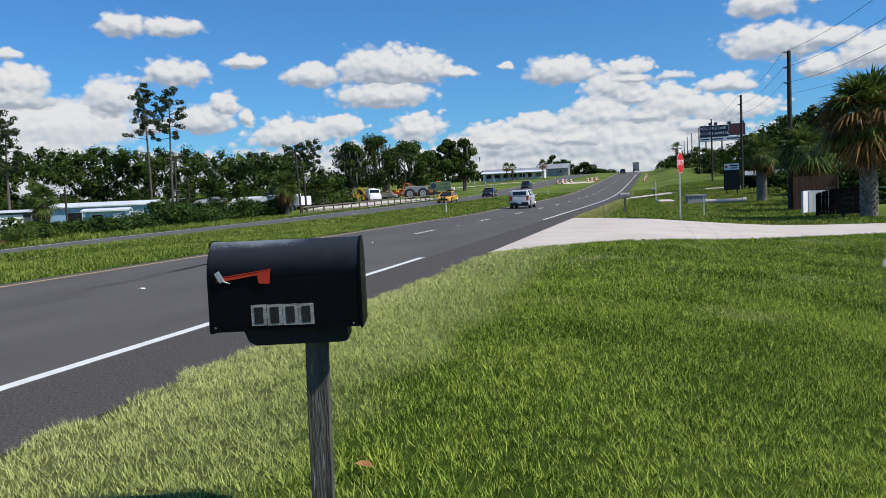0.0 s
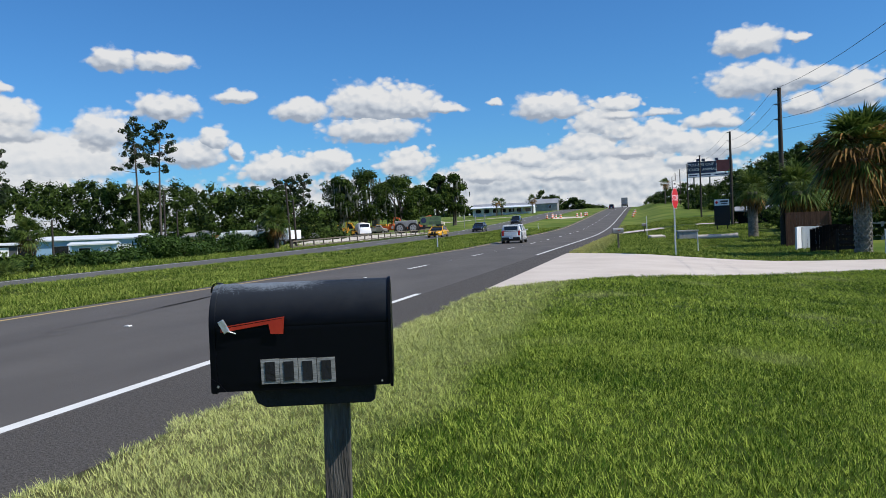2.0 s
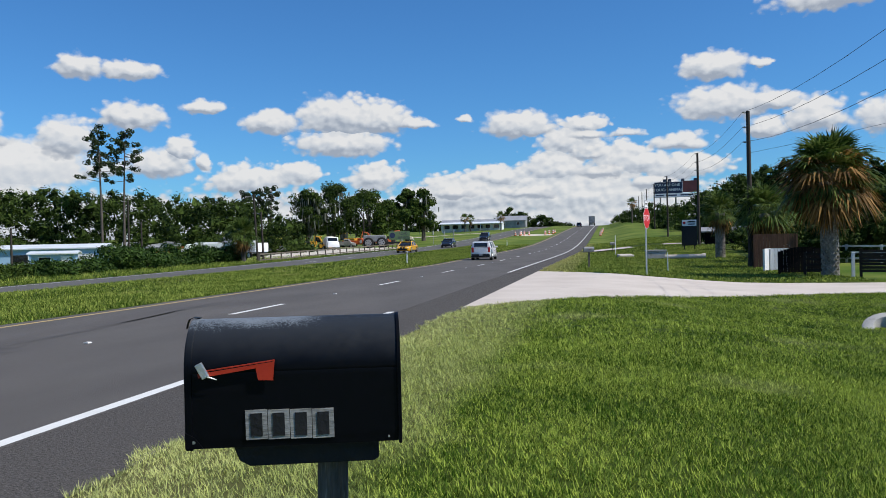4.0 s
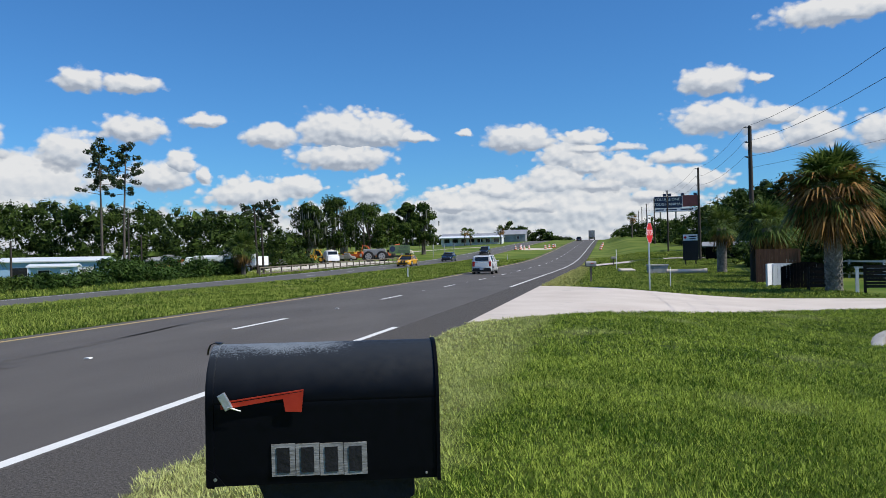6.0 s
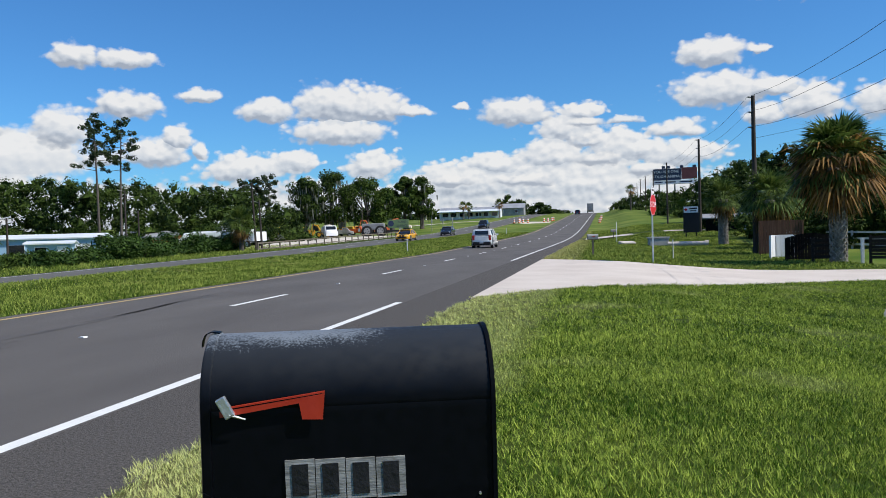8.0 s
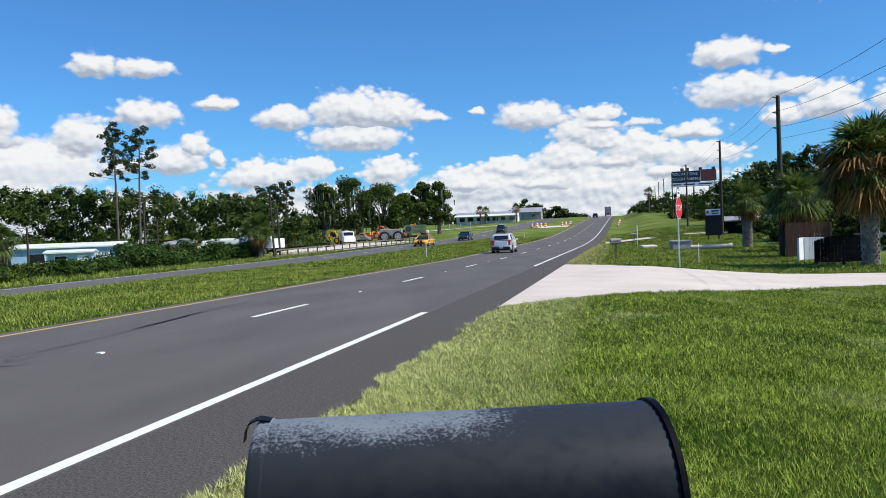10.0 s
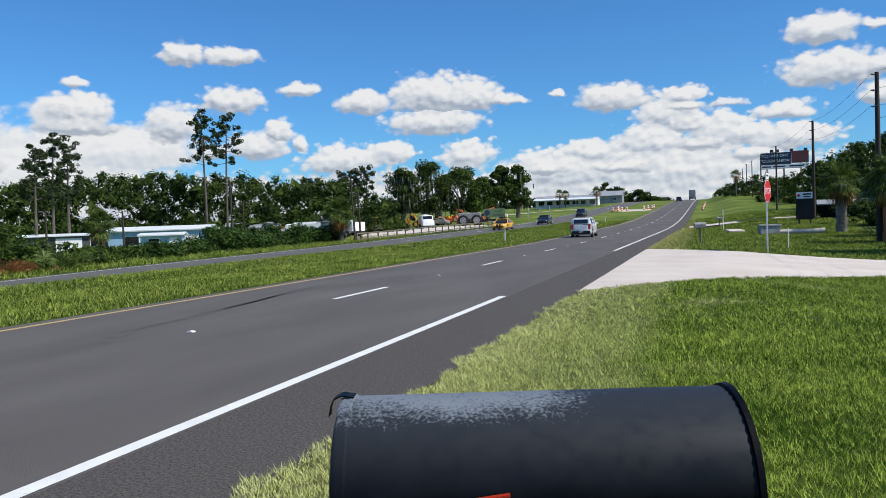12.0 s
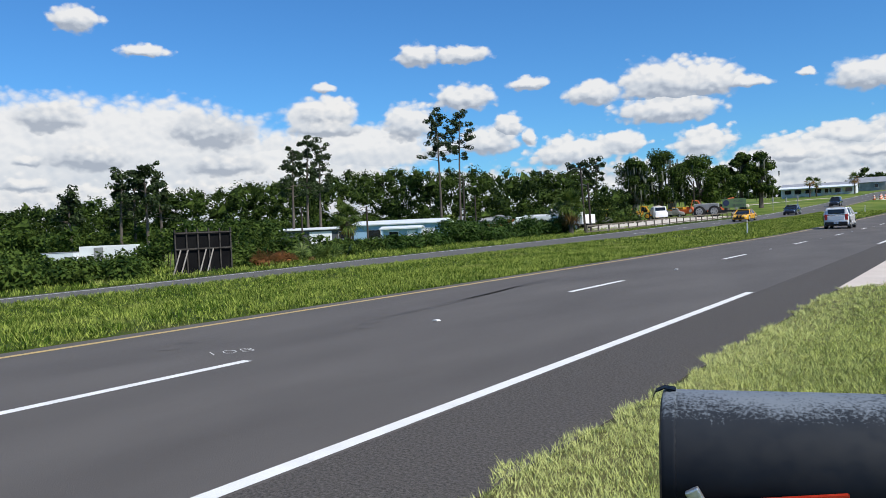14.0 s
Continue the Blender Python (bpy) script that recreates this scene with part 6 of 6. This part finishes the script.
# flat trailers, tractors and clutter parked behind the fence
for k, (b, d, yw, pt) in enumerate(((-22.6, 150, 20, M_plant_grey), (-26.9, 120, 30, M_white), (-28.6, 116, 10, M_white), (-29.9, 118, 70, M_plant_red), (-18.6, 190, 15, M_plant_grey), (-17.6, 192, 5, M_plant_red), (-14.4, 196, 8, M_sand), (-25.4, 128, 40, M_dark_wall))):
    x, y, z = spot_at(b, d)
    t = thing("parked_truck", "parked work truck among yard machinery", "truck", pose(x, y, z, 0, 0, yw))
    part("bed", Geo().box((-1.3, 0, 1.1), (3.6, 2.1, .9)), pt, t, bevel=.06)
    part("cab", Geo().loft([ring_rect(a, 1.0, .5, bb, .15, .85) for a, bb in ((.5, 2.1), (1.7, 2.1), (2.2, 1.4), (3.1, 1.25), (3.2, 1.0))]), pt, t, smooth=True)
    part("window", Geo().box((1.1, 0, 1.75), (.9, 1.84, .45)), M_glass, t, bevel=.04)
    for bx in (-2.0, 2.2):
        for q in (-1, 1):
            wheel(t, bx, q * .9, .42, .28)


def box_van(b, d, yaw, tall, paint, label):
    x, y, z = spot_at(b, d)
    t = thing("box_van", label, "van", pose(x, y, z, 0, 0, yaw))
    part("cargo_box", Geo().box((-1.2, 0, 0.8 + tall / 2), (4.4, 2.2, tall)), paint, t, bevel=.05)
    part("cab", Geo().loft([ring_rect(a, 1.0, .5, bb, .15, .85) for a, bb in ((1.0, 2.2), (1.9, 2.2), (2.4, 1.5), (3.2, 1.3), (3.3, 1.0))]), paint, t, smooth=True)
    part("windscreen", Geo().box((2.2, 0, 1.85), (.06, 1.6, .6), ry=-32), M_glass, t)
    part("bumper", Geo().box((3.3, 0, .55), (.14, 1.9, .22)), M_black, t, bevel=.03)
    for bx in (-2.2, 2.3):
        for q in (-1, 1):
            wheel(t, bx, q * .92, .42, .28)


box_van(-28.3, 112, 205, 1.5, M_white, "white box van parked behind the hedge")
box_van(-27.0, 118, 20, 1.6, M_white, "white box van among the yard trucks")
box_van(-25.6, 100, 160, 1.1, M_white, "low white van at the yard entrance")


def boat(b, d, yaw):
    x, y, z = spot_at(b, d)
    t = thing("boat", "white motor boat on a trailer in the yard", "boat", pose(x, y, z, 0, 0, yaw))
    part("hull", Geo().loft([[(u, -w, z1), (u, -w * .8, z0 + .25), (u, 0, z0), (u, w * .8, z0 + .25), (u, w, z1)] for u, w, z0, z1 in ((-3.2, 1.0, .9, 1.9), (0, 1.1, .85, 2.0), (2.0, .8, 1.0, 2.2), (3.4, .08, 1.7, 2.4))]), M_white, t, smooth=True)
    part("cabin", Geo().loft([ring_rect(a, .7, 1.9, bb, .1, .55) for a, bb in ((-1.0, 2.9), (.4, 2.8), (1.2, 2.2))]), M_white, t)
    part("window", Geo().box((-.3, 0, 2.55), (1.2, 1.26, .3)), M_glass, t)
    part("trailer_frame", Geo().box((0, 0, .6), (5.5, 1.2, .15)), M_plant_grey, t)
    for q in (-1, 1):
        part("tyre", Geo().tube([(-.8, q * .9, .35), (-.8, q * 1.1, .35)], .35, 14), M_tyre, t)
        part("bunk", Geo().box((-.5, q * .5, .85), (3.5, .1, .4)), M_plant_grey, t)


boat(-26.3, 108, 30)


def patch(name, label, pts, lift, material):
    """A thin slab of other ground laid over the grass."""
    g = Geo()
    n = len(pts)
    cx, cy = sum(p[0] for p in pts) / n, sum(p[1] for p in pts) / n
    rings = []
    for s in (1.0, 0.75, 0.5, 0.25):
        rings.append([(cx + (p[0] - cx) * s, cy + (p[1] - cy) * s, z_at(cx + (p[0] - cx) * s, cy + (p[1] - cy) * s) + (lift if s < 1 else -0.05)) for p in pts])
    g.loft(rings, caps=False)
    g.add(rings[-1], [tuple(range(n))])
    return tagged(new(name, g.mesh(name, material)), label, "ground", kind="structure")


patch("yard_apron", "pale gravel apron of the machinery yard", [(-28.9, 58), (-28.7, 80), (-28.5, 100), (-28.4, 120), (-38, 130), (-50, 140), (-60, 135), (-52, 110), (-42, 85), (-36, 64)], 0.12, M_sand)
patch("side_lane", "pale lane joining the road uphill", [(1.9, 84), (1.9, 92), (10, 92.5), (25, 93), (60, 94), (60, 89), (25, 88.5), (10, 87.5)], 0.05, M_concrete)
patch("median_crossing", "sandy crossing being dug through the median", [(-16.9, 176), (-17, 190), (-11, 192), (-7.2, 191), (-7.2, 180), (-12, 177)], 0.06, M_sand)
patch("hill_lane", "pale lane in front of the hill building", [(-26, 215), (-26, 219), (-45, 221), (-70, 224), (-70, 220), (-45, 217)], 0.06, M_concrete)


# orange barrels at the works
def barrel(x, y):
    t = thing("traffic_barrel", "orange and white striped traffic barrel", "traffic barrel", pose(x, y, z_at(x, y)), "barrels at the road works")
    part("base", Geo().tube([(0, 0, 0), (0, 0, .08)], .36, 12), M_black, t)
    for k in range(4):
        part("band", Geo().tube([(0, 0, .08 + .23 * k), (0, 0, .31 + .23 * k)], [.29 - .02 * k, .27 - .02 * k], 12), M_orange if k % 2 == 0 else M_sign_white, t)
    part("handle", Geo().box((0, 0, 1.05), (.2, .06, .1)), M_orange, t)


for x, y in ((-16.0, 176), (-15.0, 178), (-14.2, 180), (-13.2, 182), (-15.4, 184), (-9.4, 186), (-8.6, 189), (-7.8, 192), (-7.6, 196), (4.4, 178), (4.7, 196), (5.0, 214)):
    barrel(x, y)
for u, y in ((-10.6, 44.5), (-10.8, 78), (-11.0, 112)):
    x = u + float(drift(y))
    t = thing("delineator", "slim white delineator post on the median", "marker post", pose(x, y, z_at(x, y)), "median markers")
    part("post", Geo().box((0, 0, .45), (.09, .04, 1.1)), M_vinyl, t, bevel=.01)
    part("reflector", Geo().box((0, -.025, .85), (.07, .01, .12)), M_yellow_line, t)
for b, d, h in ((-12.0, 158, 2.6), (-11.2, 162, 2.4), (-10.5, 150, 2.8)):
    x, y, z = spot_at(b, d)
    t = thing("sign_post", "dark roadside sign post seen edge-on", "sign", pose(x, y, z))
    part("post", Geo().tube([(0, 0, -.2), (0, 0, h)], .06, 6), M_plant_grey, t)
    part("plate", Geo().box((0, 0, h - .4), (.12, .6, .8)), M_plant_grey, t)

# tyre marks and a sprayed number on the carriageway
for x0, y0, x1, y1, w in ((-4.9, -5.4, -5.6, 3.2, .15), (-5.2, -3.0, -5.9, 4.6, .10), (-4.3, -6.3, -4.6, -5.5, .28), (-5.6, -9.0, -5.8, -8.3, .25)):
    pts = [(x0 + (x1 - x0) * k / 8 + .12 * math.sin(k * .8), y0 + (y1 - y0) * k / 8) for k in range(9)]
    V = [(p[0] - w / 2, p[1], z_at(*p) + .003) for p in pts] + [(p[0] + w / 2, p[1], z_at(*p) + .003) for p in pts]
    g = Geo().add(V, [(k, k + 9, k + 10, k + 1) for k in range(8)])
    part("tyre_mark", g, M_rubber_mark, road)
sp = text_on("108", .46, pose(-4.45, -8.75, .005, 0, 0, 62), M_white_line, road)
sp.data.offset, sp.data.extrude = -.016, .0005

# a few dry leaves on the lawn
for k, (x, y) in enumerate(((3.72, -13.62), (6.6, -13.2))):
    t = thing("fallen_leaf", "curled dry brown leaf on the grass", "leaf", pose(x, y, z_at(x, y) + .055, 12, 8, 40 * k))
    part("blade", Geo().add([(-.05, 0, .0), (-.02, -.025, .012), (.03, -.022, .01), (.055, 0, .0), (.03, .022, .014), (-.02, .026, .008), (0, 0, -.004)], [(0, 1, 6), (1, 2, 6), (2, 3, 6), (3, 4, 6), (4, 5, 6), (5, 0, 6)]), M_dry_leaf, t)
